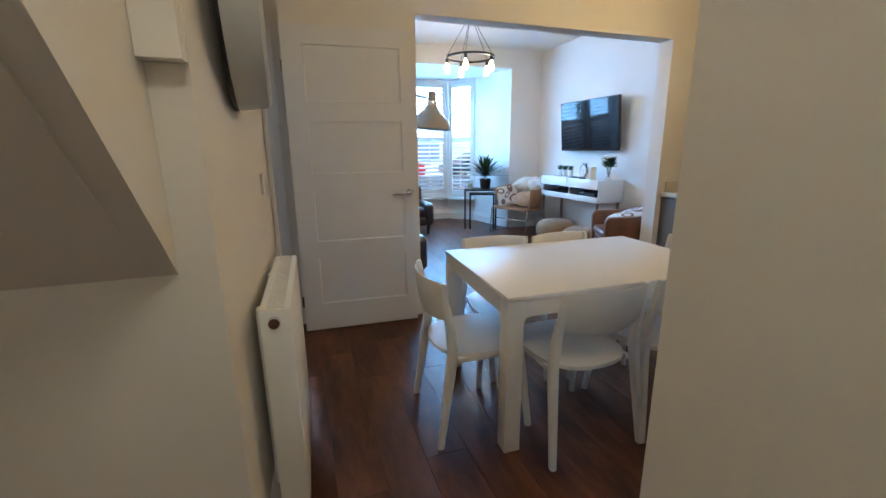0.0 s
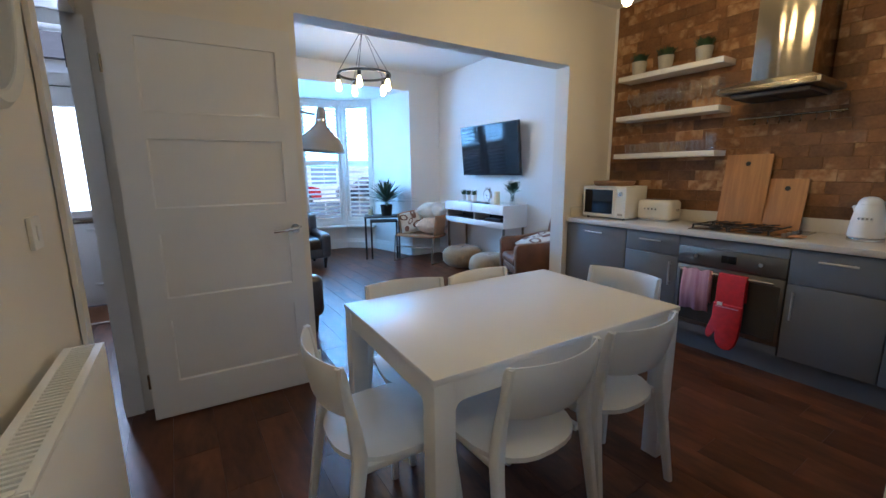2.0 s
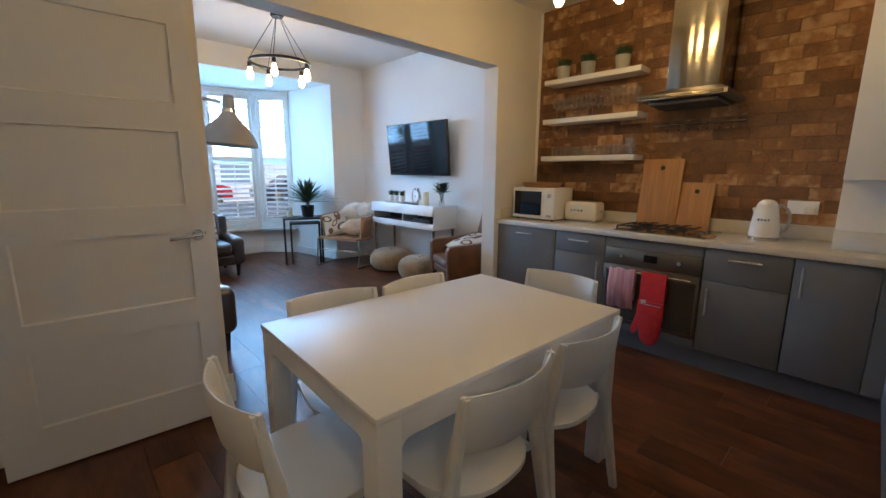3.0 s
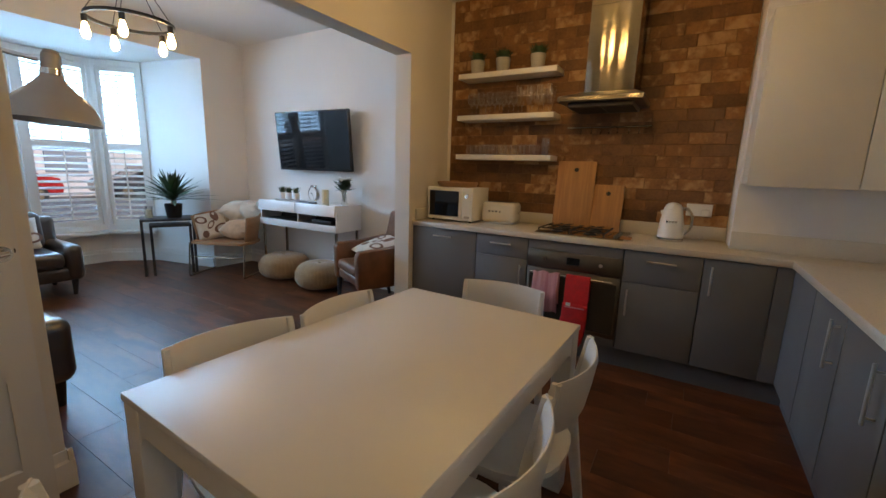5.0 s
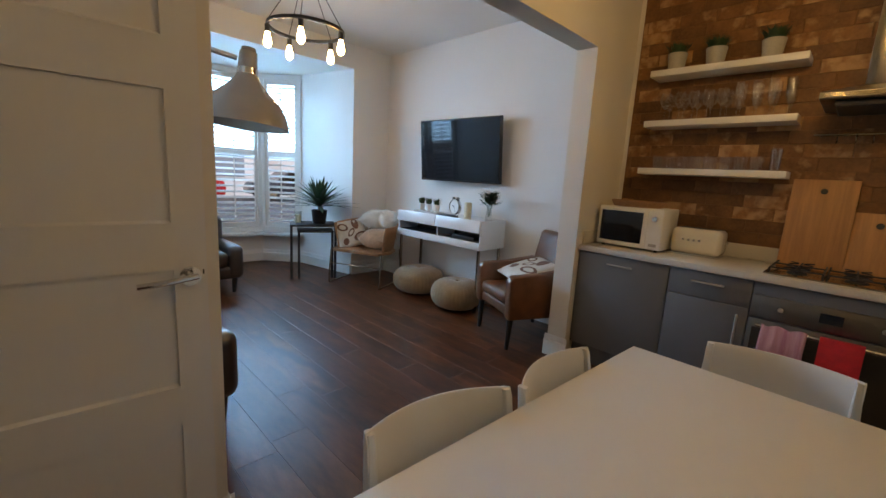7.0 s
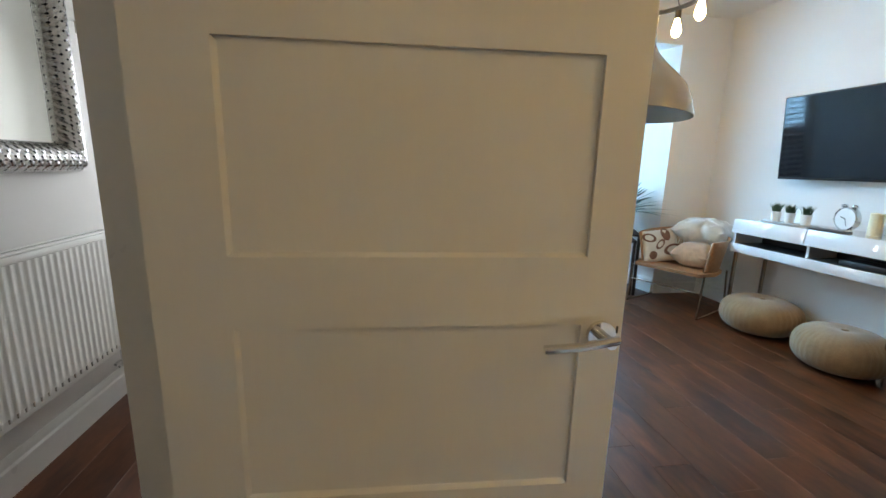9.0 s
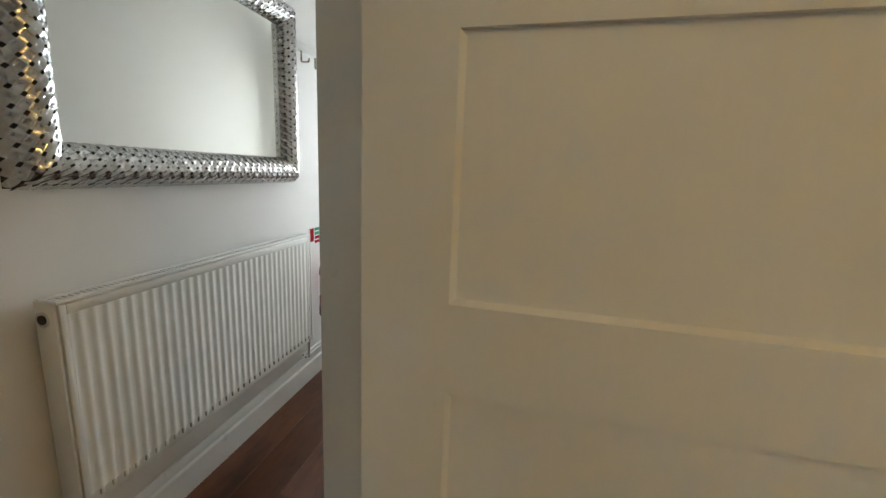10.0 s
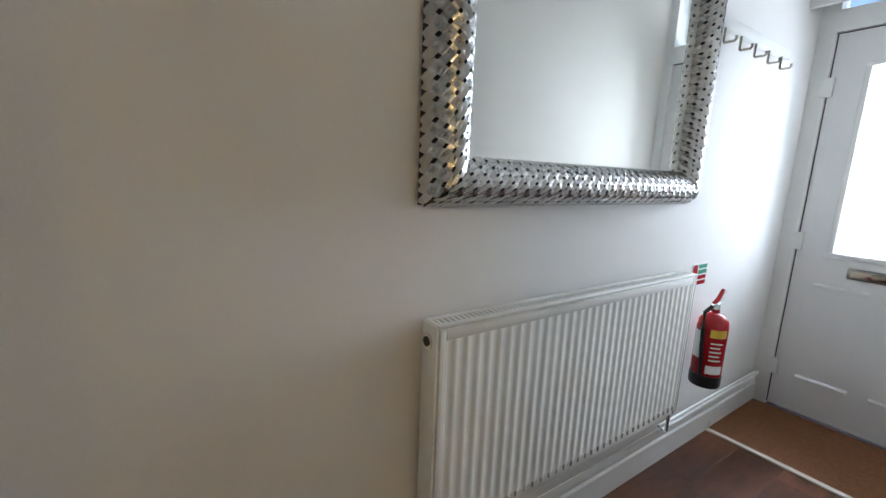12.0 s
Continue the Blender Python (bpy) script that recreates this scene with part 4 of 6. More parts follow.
# microwave
mw = thing("microwave", "white microwave oven with black glass door", "microwave")
part("body", B(3.578, 3.885, 2.795, 3.238, 0.902, 1.182, bevel=0.006), WHITECARD, mw)
part("door", B(3.570, 3.579, 2.895, 3.236, 0.906, 1.178, bevel=0.003), WHITECARD, mw)
part("window", B(3.5675, 3.5705, 2.925, 3.215, 0.935, 1.150), BLACKGLOSS, mw, "black glass window")
pn = part("control_panel", B(3.570, 3.579, 2.797, 2.892, 0.906, 1.178, bevel=0.003), WHITECARD, mw)
part("dial", cyl(bmesh.new(), (3.571, 2.845, 1.115), (3.555, 2.845, 1.115), 0.020, 0.017, 20), CHROME, pn, "grey timer dial")
part("button", B(3.566, 3.571, 2.82, 2.87, 0.925, 0.945, bevel=0.002), POT, pn)
for x in (3.61, 3.85):
    for y in (2.83, 3.20):
        part("foot", cyl(bmesh.new(), (x, y, 0.888), (x, y, 0.903), 0.012, n=10), BLACKPLASTIC, mw)
tray = tagged(part("wicker_tray", lathe(bmesh.new(), [(0.001, 0), (0.165, 0), (0.185, 0.04), (0.178, 0.042), (0.160, 0.010), (0.001, 0.010)], (3.735, 3.03, 1.1835), 36), CANE), "round tan woven tray lying on the microwave", "tray")

# toaster
to = thing("toaster", "cream retro two-slice toaster", "toaster")
part("body", B(3.70, 3.885, 2.475, 2.775, 0.900, 1.072, bevel=0.035, seg=5), BONE, to)
# bread openings as dark strips on the closed top, shade in the colour
for x in (3.765, 3.82):
    part("slot", B(x - 0.012, x + 0.012, 2.51, 2.74, 1.0705, 1.0735), DARKGAP, to, "dark strip for the shaded bread slot")
part("base", B(3.71, 3.875, 2.485, 2.765, 0.8885, 0.902), CHROME, to, "chrome base")
part("lever", B(3.78, 3.80, 2.455, 2.476, 0.98, 1.0, bevel=0.004), CHROME, to, "chrome push lever")
for k in range(4):
    part("badge", cyl(bmesh.new(), (3.6975, 2.60 + 0.032 * k, 0.995), (3.7005, 2.60 + 0.032 * k, 0.995), 0.008, n=10), CHROME, to, "small chrome badge")

# kettle
ke = thing("kettle", "white retro electric kettle with chrome handle", "kettle", pose(3.76, 1.335, 0.8885) @ Matrix.Diagonal((0.94, 0.94, 1.09, 1)))
part("base", lathe(bmesh.new(), [(0.001, 0), (0.088, 0), (0.090, 0.006), (0.088, 0.016), (0.080, 0.020), (0.001, 0.020)], n=36), CHROME, ke, "chrome power base")
part("body", lathe(bmesh.new(), [(0.001, 0.022), (0.086, 0.022), (0.088, 0.030), (0.086, 0.065), (0.080, 0.110), (0.072, 0.155), (0.064, 0.192), (0.061, 0.200), (0.001, 0.201)], n=40), WHITECARD, ke)
part("lid", lathe(bmesh.new(), [(0.0605, 0.2015), (0.058, 0.212), (0.050, 0.226), (0.034, 0.237), (0.014, 0.242), (0.001, 0.2425)], n=32), WHITECARD, ke)
bm = bmesh.new()
band(bm, [((0, -0.128 + 0.05 * abs(u) ** 3.0, 0.128 + 0.088 * u), 1.0, 1.0 + 0.5 * abs(u) ** 3) for u in (-1, -0.85, -0.6, -0.3, 0, 0.3, 0.6, 0.85, 1)], 0.013, 0.009)
part("handle", bm, CHROME, ke, "chrome loop handle")
for z in (0.045, 0.208):
    part("handle_mount", B(-0.012, 0.012, -0.088, -0.056, z - 0.011, z + 0.011, bevel=0.005), CHROME, ke)
bm = bmesh.new()
prism(bm, [(0.066, 0.150), (0.081, 0.184), (0.078, 0.191), (0.050, 0.190)], "x", -0.016, 0.016)
part("spout", bm, WHITECARD, ke)
for k in range(4):
    a = math.radians(180 - 14 * (k - 1.5))
    part("badge", cyl(bmesh.new(), (0.073 * math.cos(a), 0.073 * math.sin(a), 0.125), (0.0805 * math.cos(a), 0.0805 * math.sin(a), 0.125), 0.007, n=10), CHROME, ke)
# added tan block in place of the tan label on the hob plate
tagged(part("tan_label_block", B(3.50, 3.58, 1.555, 1.625, 0.8970, 0.909, bevel=0.004), PALEWOOD), "small tan block standing for the label on the hob edge", "block")

so = thing("power_socket", "white double wall socket", "socket")
part("plate", B(XR - 0.018, XR - 0.008, 1.10, 1.26, 1.055, 1.142, bevel=0.003), WHITECARD, so)
for y in (1.14, 1.215):
    part("switch", B(XR - 0.021, XR - 0.017, y - 0.008, y + 0.008, 1.112, 1.132, bevel=0.001), WHITECARD, so)
part("plug", B(XR - 0.055, XR - 0.018, 1.115, 1.165, 1.06, 1.105, bevel=0.006), WHITECARD, so, "white plug")


# ---------------------------------------------------------------- ring pendants
def ring_pendant(x, y, zr, turn, label):
    t = thing("pendant_light", label, "ceiling light", pose(x, y, 0, 0, 0, turn))
    part("ceiling_rose", lathe(bmesh.new(), [(0.001, 0), (0.055, 0), (0.06, 0.012), (0.06, 0.028), (0.001, 0.028)], (0, 0, H - 0.0285), 28), BLACK, t)
    R = 0.275
    bm = bmesh.new()
    lathe(bm, [(R - 0.010, 0), (R + 0.010, 0), (R + 0.010, 0.022), (R - 0.010, 0.022), (R - 0.010, 0.0)], (0, 0, zr - 0.011), 56, caps=False)
    part("ring", bm, BLACK, t)
    for k in range(5):
        a = 2 * math.pi * k / 5
        c, s = R * math.cos(a), R * math.sin(a)
        part("cord", tube(bmesh.new(), [(0.03 * math.cos(a), 0.03 * math.sin(a), H - 0.028), (c, s, zr + 0.016)], 0.003, 6), BLACK, t)
        so = part("lamp_holder", lathe(bmesh.new(), [(0.001, 0.0), (0.019, 0.0), (0.019, 0.05), (0.001, 0.05)], (c, s, zr - 0.066), 16), BLACK, t, "black lamp holder")
        part("bulb", lathe(bmesh.new(), [(0.001, -0.112), (0.016, -0.106), (0.028, -0.085), (0.029, -0.065), (0.020, -0.030), (0.013, 0.0), (0.001, 0.0)], (c, s, zr - 0.0665), 14), BULB, so, "glowing warm filament bulb")
    return t


ring_pendant(2.17, 5.06, 2.357, 20, "black ring pendant light with five filament bulbs")
ring_pendant(2.50, 1.965, 2.41, 1.5, "black ring pendant light above the dining table")

# unseen round lamp, added overhead to brighten the passage walls
pc = thing("ceiling_lamp", "unseen round opal lamp added to light the passage", "ceiling light", pose(0.17, -0.05, H - 0.0905))
part("base", lathe(bmesh.new(), [(0.001, 0.07), (0.15, 0.07), (0.15, 0.09), (0.001, 0.09)], n=36), TRIM, pc)
part("diffuser", lathe(bmesh.new(), [(0.001, 0.0), (0.08, 0.006), (0.13, 0.03), (0.148, 0.069), (0.001, 0.0695)], n=36), emit("added_passage_glow", (1.0, 0.88, 0.60), 31.0), pc)

# ---------------------------------------------------------------- passage: radiator, clock, switch
def radiator(name, m, L, z0, z1, D, label, ribs=True):
    """Double panel radiator; local x along the wall, y out from it."""
    r = thing(name, label, "radiator", m)
    bm = bmesh.new()
    if ribs:
        n = int(L / 0.039)
        pts = []
        w = (L - 0.06) / n
        for k in range(n):
            x = 0.03 + k * w
            pts += [(x, D - 0.001), (x + w * 0.10, D), (x + w * 0.24, D), (x + w * 0.36, D - 0.0006), (x + w * 0.50, D - 0.0019), (x + w * 0.60, D - 0.0023), (x + w * 0.74, D - 0.0023), (x + w * 0.84, D - 0.0019)]
        pts.append((L - 0.03, D))
        lo, hi = z0 + 0.042, z1 - 0.042
        a = [bm.verts.new((x, y, lo)) for x, y in pts]
        b = [bm.verts.new((x, y, hi)) for x, y in pts]
        for k in range(len(pts) - 1):
            bm.faces.new((a[k], a[k + 1], b[k + 1], b[k]))
        part("corrugated_panel", bm, RADIATOR, r)
        bm = bmesh.new()
        box(bm, 0.002, L - 0.002, D - 0.014, D - 0.0115, z0, z1 - 0.012)
        part("panel_stile", B(0.012, 0.03, D - 0.0115, D, z0, z1 - 0.012, bevel=0.003), RADIATOR, r)
        part("panel_stile", B(L - 0.03, L - 0.012, D - 0.0115, D, z0, z1 - 0.012, bevel=0.003), RADIATOR, r)
        part("panel_rail", B(0.03, L - 0.03, D - 0.0115, D, hi, z1 - 0.012, bevel=0.003), RADIATOR, r)
        part("panel_rail", B(0.03, L - 0.03, D - 0.0115, D - 0.006, z0, lo, bevel=0.002), RADIATOR, r)
    else:
        box(bm, 0.002, L - 0.002, D - 0.012, D, z0, z1 - 0.012, bevel=0.004)
    part("front_panel", bm, RADIATOR, r)
    if ribs:
        for k in range(n):
            x = 0.03 + (k + 0.17) * w
            part("seam", B(x - 0.006, x + 0.006, D - 0.0070, D + 0.0012, z0 + 0.022, z0 + 0.046, bevel=0.003), RADIATOR, r)
    part("back_panel", B(0.002, L - 0.002, 0.028, 0.040, z0, z1 - 0.012, bevel=0.003), RADIATOR, r)
    for x0, x1 in ((0, 0.006), (L - 0.006, L)):
        part("side_panel", B(x0, x1, 0.026, D - 0.002, z0 + 0.005, z1 - 0.002, bevel=0.002), RADIATOR, r)
    bm = bmesh.new()
    box(bm, 0.006, L - 0.006, 0.026, 0.044, z1 - 0.010, z1)
    box(bm, 0.006, L - 0.006, D - 0.020, D, z1 - 0.010, z1, bevel=0.002)
    box(bm, 0.006, 0.016, 0.044, D - 0.020, z1 - 0.010, z1)
    box(bm, L - 0.016, L - 0.006, 0.044, D - 0.020, z1 - 0.010, z1)
    k = 0.016
    while k < L - 0.026:
        box(bm, k + 0.009, k + 0.016, 0.044, D - 0.020, z1 - 0.009, z1 - 0.002)
        k += 0.0165
    part("top_grille", bm, RADIATOR, r, "slotted white top grille")
    # dark fins added inside, giving the grille slots their shade
    bm = bmesh.new()
    fins = int((L - 0.04) / 0.03)
    for k in range(fins):
        x = 0.02 + (L - 0.04) * (k + 0.5) / fins
        box(bm, x - 0.010, x + 0.010, 0.0405, D - 0.0145, z0 + 0.03, z1 - 0.035)
    part("slot_shade_fins", bm, DARKSTEEL, r, "dull grey fins added to darken the grille slots")
    bm = bmesh.new()
    for x in (L * 0.2, L * 0.8):
        box(bm, x - 0.02, x + 0.02, 0.001, 0.03, z0 + 0.03, z1 - 0.04)
    part("wall_bracket", bm, RADIATOR, r)
    return r


def valve(r, x, y, z, side, floor_z=0.0):
    bm = bmesh.new()
    cyl(bm, (x, y, z - 0.05), (x, y, z - 0.005), 0.010, n=12)
    cyl(bm, (x, y, z - 0.03), (x - side * 0.03, y, z - 0.03), 0.010, n=12)
    v = part("valve", bm, CHROME, r, "chrome radiator valve")
    part("cap", cyl(bmesh.new(), (x, y, z - 0.004), (x, y, z + 0.045), 0.017, 0.015, 18), RADIATOR, v, "white valve cap")
    part("pipe", cyl(bmesh.new(), (x, y, floor_z), (x, y, z - 0.045), 0.0075, n=10), CHROME, r, "chrome pipe")


r1 = radiator("radiator", pose(-0.017, 2.155, 0, 0, 0, -91.5), 0.675, 0.125, 0.850, 0.115, "white double panel radiator below the wall clock", False)
valve(r1, 0.705, 0.06, 0.135, 1)
part("bleed_plug", cyl(bmesh.new(), (0.672, 0.065, 0.81), (0.688, 0.065, 0.81), 0.019, 0.016, 18), CHROME, r1, "round end plug")
clk = thing("wall_clock", "large pale grey round wall clock", "clock", pose(-0.034, 1.75, 1.785, 0, 90, 2.5))
part("case", lathe(bmesh.new(), [(0.001, 0), (0.345, 0), (0.352, 0.02), (0.343, 0.100), (0.330, 0.110), (0.312, 0.102), (0.300, 0.050), (0.001, 0.050)], n=64), CLOCKGREY, clk)
part("face", lathe(bmesh.new(), [(0.001, 0.0505), (0.299, 0.0505), (0.299, 0.053), (0.001, 0.053)], n=48), WHITECARD, clk)
part("rim", lathe(bmesh.new(), [(0.346, 0.0002), (0.354, 0.0002), (0.354, 0.008), (0.350, 0.012)], n=64, caps=False), BLACK, clk, "black back rim")
for k in range(12):
    a = math.radians(30 * k)
    ob = part("hour_mark", B(0.235, 0.275, -0.005, 0.005, 0.0535, 0.0545), CLOCKGREY, clk)
    ob.matrix_local = pose(0, 0, 0, 0, 0, 30 * k)
for L, w, a in ((0.15, 0.008, 40), (0.22, 0.006, 170)):
    ob = part("hand", B(-0.03, L, -w / 2, w / 2, 0.057, 0.059), CLOCKGREY, clk)
    ob.matrix_local = pose(0, 0, 0, 0, 0, a)
gl = part("glass", lathe(bmesh.new(), [(0.001, 0.096), (0.308, 0.096), (0.308, 0.099), (0.001, 0.099)], n=48), CLEAR, clk)
gl.visible_shadow = False
sw = thing("light_switch", "white wall light switch", "light switch")
part("plate", B(-0.0175, -0.006, 2.145, 2.232, 1.128, 1.214, bevel=0.002), WHITECARD, sw)
part("rocker", B(-0.007, -0.002, 2.177, 2.200, 1.150, 1.192, bevel=0.002), WHITECARD, sw)

# ---------------------------------------------------------------- hall things
r2 = radiator("radiator", pose(XH, 4.805, 0, 0, 0, -90), 1.31, 0.315, 0.955, 0.095, "white ribbed panel radiator below the mirror", True)
valve(r2, 1.34, 0.05, 0.33, 1, 0.0)
valve(r2, -0.028, 0.05, 0.33, -1, 0.19)
bp = part("bleed_plug", cyl(bmesh.new(), (1.309, 0.055, 0.905), (1.314, 0.055, 0.905), 0.021, n=20), CHROME, r2, "round chrome end plug")
# black disc on the plug, painting the shade of its recess
part("recess_shade_disc", cyl(bmesh.new(), (1.3142, 0.055, 0.905), (1.316, 0.055, 0.905), 0.013, n=16), BLACKPLASTIC, bp, "black disc for the shaded plug recess")
bm = bmesh.new()
tube(bm, [(XH + 0.03, 4.83, 0.185), (XH + 0.03, 5.90, 0.185), (XH + 0.03, 5.95, 0.20), (XH + 0.012, 5.965, 0.20)], 0.0075, 8)
tube(bm, [(XH + 0.03, 4.80, 0.212), (XH + 0.03, 5.90, 0.212)], 0.0075, 8)
tagged(part("heating_pipe", bm, TRIM), "white painted heating pipes above the skirting", "pipe")

# woven silver mirror
MY0, MY1, MZ0, MZ1 = 3.480, 4.755, 1.245, 2.12
mir = thing("wall_mirror", "rectangular wall mirror in a woven silver frame", "mirror")
FWD = 0.125
part("mirror_glass", B(XH + 0.030, XH + 0.036, MY0 + FWD - 0.01, MY1 - FWD + 0.01, MZ0 + FWD - 0.01, MZ1 - FWD + 0.01), MIRROR, mir)


def frame_side(y0, z0, y1, z1, ny, nz):
    """Half-round bar from corner to corner, mitred; (ny, nz) points inwards."""
    bm = bmesh.new()
    weave = bmesh.new()
    p, q = Vector((0, y0, z0)), Vector((0, y1, z1))
    d = (q - p).normalized()
    inn = Vector((0, ny, nz))
    L = (q - p).length

    def at(s, v):
        """s along 0..1, v across 0..1: mitred ends."""
        a = math.pi * v
        off = FWD * v
        h = 0.012 + 0.078 * math.sin(a) ** 0.6
        t = off + s * (L - 2 * off)
        return p + d * t + inn * off + Vector((XH + h, 0, 0))
    n, m = 24, 12
    grid = [[bm.verts.new(at(i / n, j / m) - Vector((0.004, 0, 0))) for j in range(m + 1)] for i in range(n + 1)]
    for i in range(n):
        for j in range(m):
            bm.faces.new((grid[i][j], grid[i + 1][j], grid[i + 1][j + 1], grid[i][j + 1]))
    # strips: a basket weave of flat pads, alternately turned
    cw = 0.0235
    wid = FWD * 1.55
    ni, nj = int(round(L / cw)), int(round(wid / cw))
    for i in range(ni):
        for j in range(nj):
            sg = 1 if (i + j) % 2 else -1
            rows = []
            for a, hgt in ((-0.92, -0.001), (-0.45, 0.0042), (0.0, 0.0056), (0.45, 0.0042), (0.92, -0.001)):
                pair = []
                for b in (-0.48, 0.48):
                    du, dv = (a - b * sg) * 0.7071, (a * sg + b) * 0.7071
                    s2 = min(1.0, max(0.0, (i + 0.5 + du) / ni))
                    v2 = min(1.0, max(0.0, (j + 0.5 + dv) / nj))
                    pair.append(weave.verts.new(at(s2, v2) + Vector((hgt * math.sin(math.pi * v2) ** 0.5 + 0.0004, 0, 0)) - inn * hgt * math.cos(math.pi * v2)))
                rows.append(pair)
            for p0, p1 in zip(rows, rows[1:]):
                weave.faces.new((p0[0], p0[1], p1[1], p1[0]))
    part("frame_backing", bm, DARKGAP, mir)
    w = part("weave", weave, SILVER, mir, "woven flat silver strips")
    w["kind"] = "stuff"


frame_side(MY0, MZ0, MY1, MZ0, 0, 1)
frame_side(MY1, MZ1, MY0, MZ1, 0, -1)
frame_side(MY0, MZ1, MY0, MZ0, 1, 0)
frame_side(MY1, MZ0, MY1, MZ1, -1, 0)

# coat rack
rack = thing("coat_rack", "white wall coat rack with metal hooks", "coat rack")
part("board", B(XH + 0.001, XH + 0.034, 4.78, 5.56, 1.945, 1.985, bevel=0.004), TRIM, rack)
for y in (4.87, 5.02, 5.17, 5.32, 5.47):
    bm = bmesh.new()
    tube(bm, [(XH + 0.026, y, 1.944), (XH + 0.026, y, 1.893), (XH + 0.030, y, 1.887), (XH + 0.066, y, 1.887), (XH + 0.071, y, 1.892), (XH + 0.071, y, 1.905)], 0.005, 8)
    part("hook", bm, STEEL, rack, "steel coat hook")
sh = thing("hall_shelf", "white shelf high on the hall wall with a dark box", "shelf")
part("shelf_board", B(XH + 0.001, XH + 0.22, 5.02, YD - 0.01, 2.30, 2.325, bevel=0.003), TRIM, sh)
for y in (5.2, 5.8):
    part("bracket", B(XH + 0.001, XH + 0.16, y - 0.012, y + 0.012, 2.24, 2.299), TRIM, sh)
mb = tagged(part("meter_box", B(XH + 0.02, XH + 0.19, 5.25, 5.60, 2.326, 2.50, bevel=0.012), BLACKPLASTIC), "black box on the high hall shelf", "box")

# extinguisher and its sign
ex = thing("fire_extinguisher", "red fire extinguisher hung on the hall wall", "fire extinguisher", pose(XH + 0.098, 5.02, 0.408) @ Matrix.Scale(0.83, 4))
part("cylinder", lathe(bmesh.new(), [(0.001, 0.0), (0.070, 0.0), (0.076, 0.02), (0.076, 0.33), (0.070, 0.375), (0.045, 0.405), (0.022, 0.415), (0.022, 0.435), (0.001, 0.435)], n=32), REDPAINT, ex)
part("base_cap", lathe(bmesh.new(), [(0.001, -0.004), (0.074, -0.004), (0.0785, 0.008), (0.0785, 0.065), (0.0765, 0.066)], n=32), BLACKPLASTIC, ex, "black plastic foot")
bm = bmesh.new()
cyl(bm, (0, 0, 0.435), (0, 0, 0.465), 0.020, n=16)
box(bm, -0.012, 0.012, -0.055, 0.05, 0.460, 0.472, bevel=0.003)
part("valve_head", bm, CHROME, ex, "chrome valve head")
bm = bmesh.new()
tube(bm, [(0, -0.03, 0.470), (0.0, 0.01, 0.49), (0.0, 0.05, 0.525), (0.0, 0.062, 0.535)], 0.011, 8)
part("squeeze_grip", bm, REDPAINT, ex)
bm = bmesh.new()
tube(bm, [(0.0, -0.045, 0.455), (-0.012, -0.092, 0.43), (-0.010, -0.092, 0.34), (-0.004, -0.089, 0.22), (0.006, -0.089, 0.12), (0.010, -0.089, 0.06)], 0.010, 8)
part("hose", bm, BLACKPLASTIC, ex, "black rubber hose")
def wrap_label(y0, y1, z0, z1, mtl, name, r=0.0775):
    bm = bmesh.new()
    n = 8
    a = [math.radians(y0 + (y1 - y0) * k / n) for k in range(n + 1)]
    lo = [bm.verts.new((r * math.cos(t), r * math.sin(t), z0)) for t in a]
    hi = [bm.verts.new((r * math.cos(t), r * math.sin(t), z1)) for t in a]
    for k in range(n):
        bm.faces.new((lo[k], lo[k + 1], hi[k + 1], hi[k]))
    part(name, bm, mtl, ex)


wrap_label(-138, -100, 0.16, 0.315, WHITECARD, "label")
wrap_label(-72, -8, 0.290, 0.335, YELLOW, "label")
wrap_label(-72, -8, 0.082, 0.130, WHITECARD, "label")
for k in range(5):
    wrap_label(-66, -22 - 7 * (k % 2), 0.158 + 0.024 * k, 0.166 + 0.024 * k, BONE, "label_line", 0.0778)
sg = thing("safety_sign", "small red, white and green safety sign", "sign")
part("plate", B(XH + 0.001, XH + 0.004, 4.955, 5.10, 0.845, 0.962), WHITECARD, sg)
part("red_panel", B(XH + 0.004, XH + 0.0048, 4.960, 5.005, 0.875, 0.957), REDPAINT, sg)
for k, c in enumerate((GREEN, GREEN, REDPAINT, REDPAINT)):
    part("panel", B(XH + 0.004, XH + 0.0048, 5.015 + 0.03 * 0, 5.093, 0.938 - 0.026 * k, 0.957 - 0.026 * k), c, sg)

# ---------------------------------------------------------------- living room
# television
tv = thing("television", "flat black television on a wall bracket", "television", pose(3.845, 4.985, 1.60, -5, 0, 90 + 1.5))
TVW, TVH = 1.125, 0.655
part("cabinet", B(-TVW / 2, TVW / 2, -0.022, 0.018, -TVH / 2, TVH / 2, bevel=0.004), BLACKPLASTIC, tv)
part("screen", B(-TVW / 2 + 0.010, TVW / 2 - 0.010, 0.0182, 0.0195, -TVH / 2 + 0.020, TVH / 2 - 0.010), SCREEN, tv, "glossy black screen")
bm = bmesh.new()
box(bm, -0.25, 0.25, -0.045, -0.0225, -0.15, 0.15)
box(bm, -0.06, 0.06, -0.13, -0.045, -0.06, 0.06)
part("wall_bracket", bm, BLACK, tv)

# console
co = thing("console_table", "white high-gloss wall console with open slots and drop fronts", "console table")
CX0, CX1, CY0, CY1, CZ0, CZ1 = 3.60, XR - 0.004, 4.385, 5.635, 0.635, 0.918
bm = bmesh.new()
box(bm, CX0, CX1, CY0, CY1, CZ1 - 0.018, CZ1)
box(bm, CX0, CX1, CY0, CY1, CZ0, CZ0 + 0.018)
box(bm, CX0, CX1, CY0, CY0 + 0.018, CZ0 + 0.018, CZ1 - 0.018)
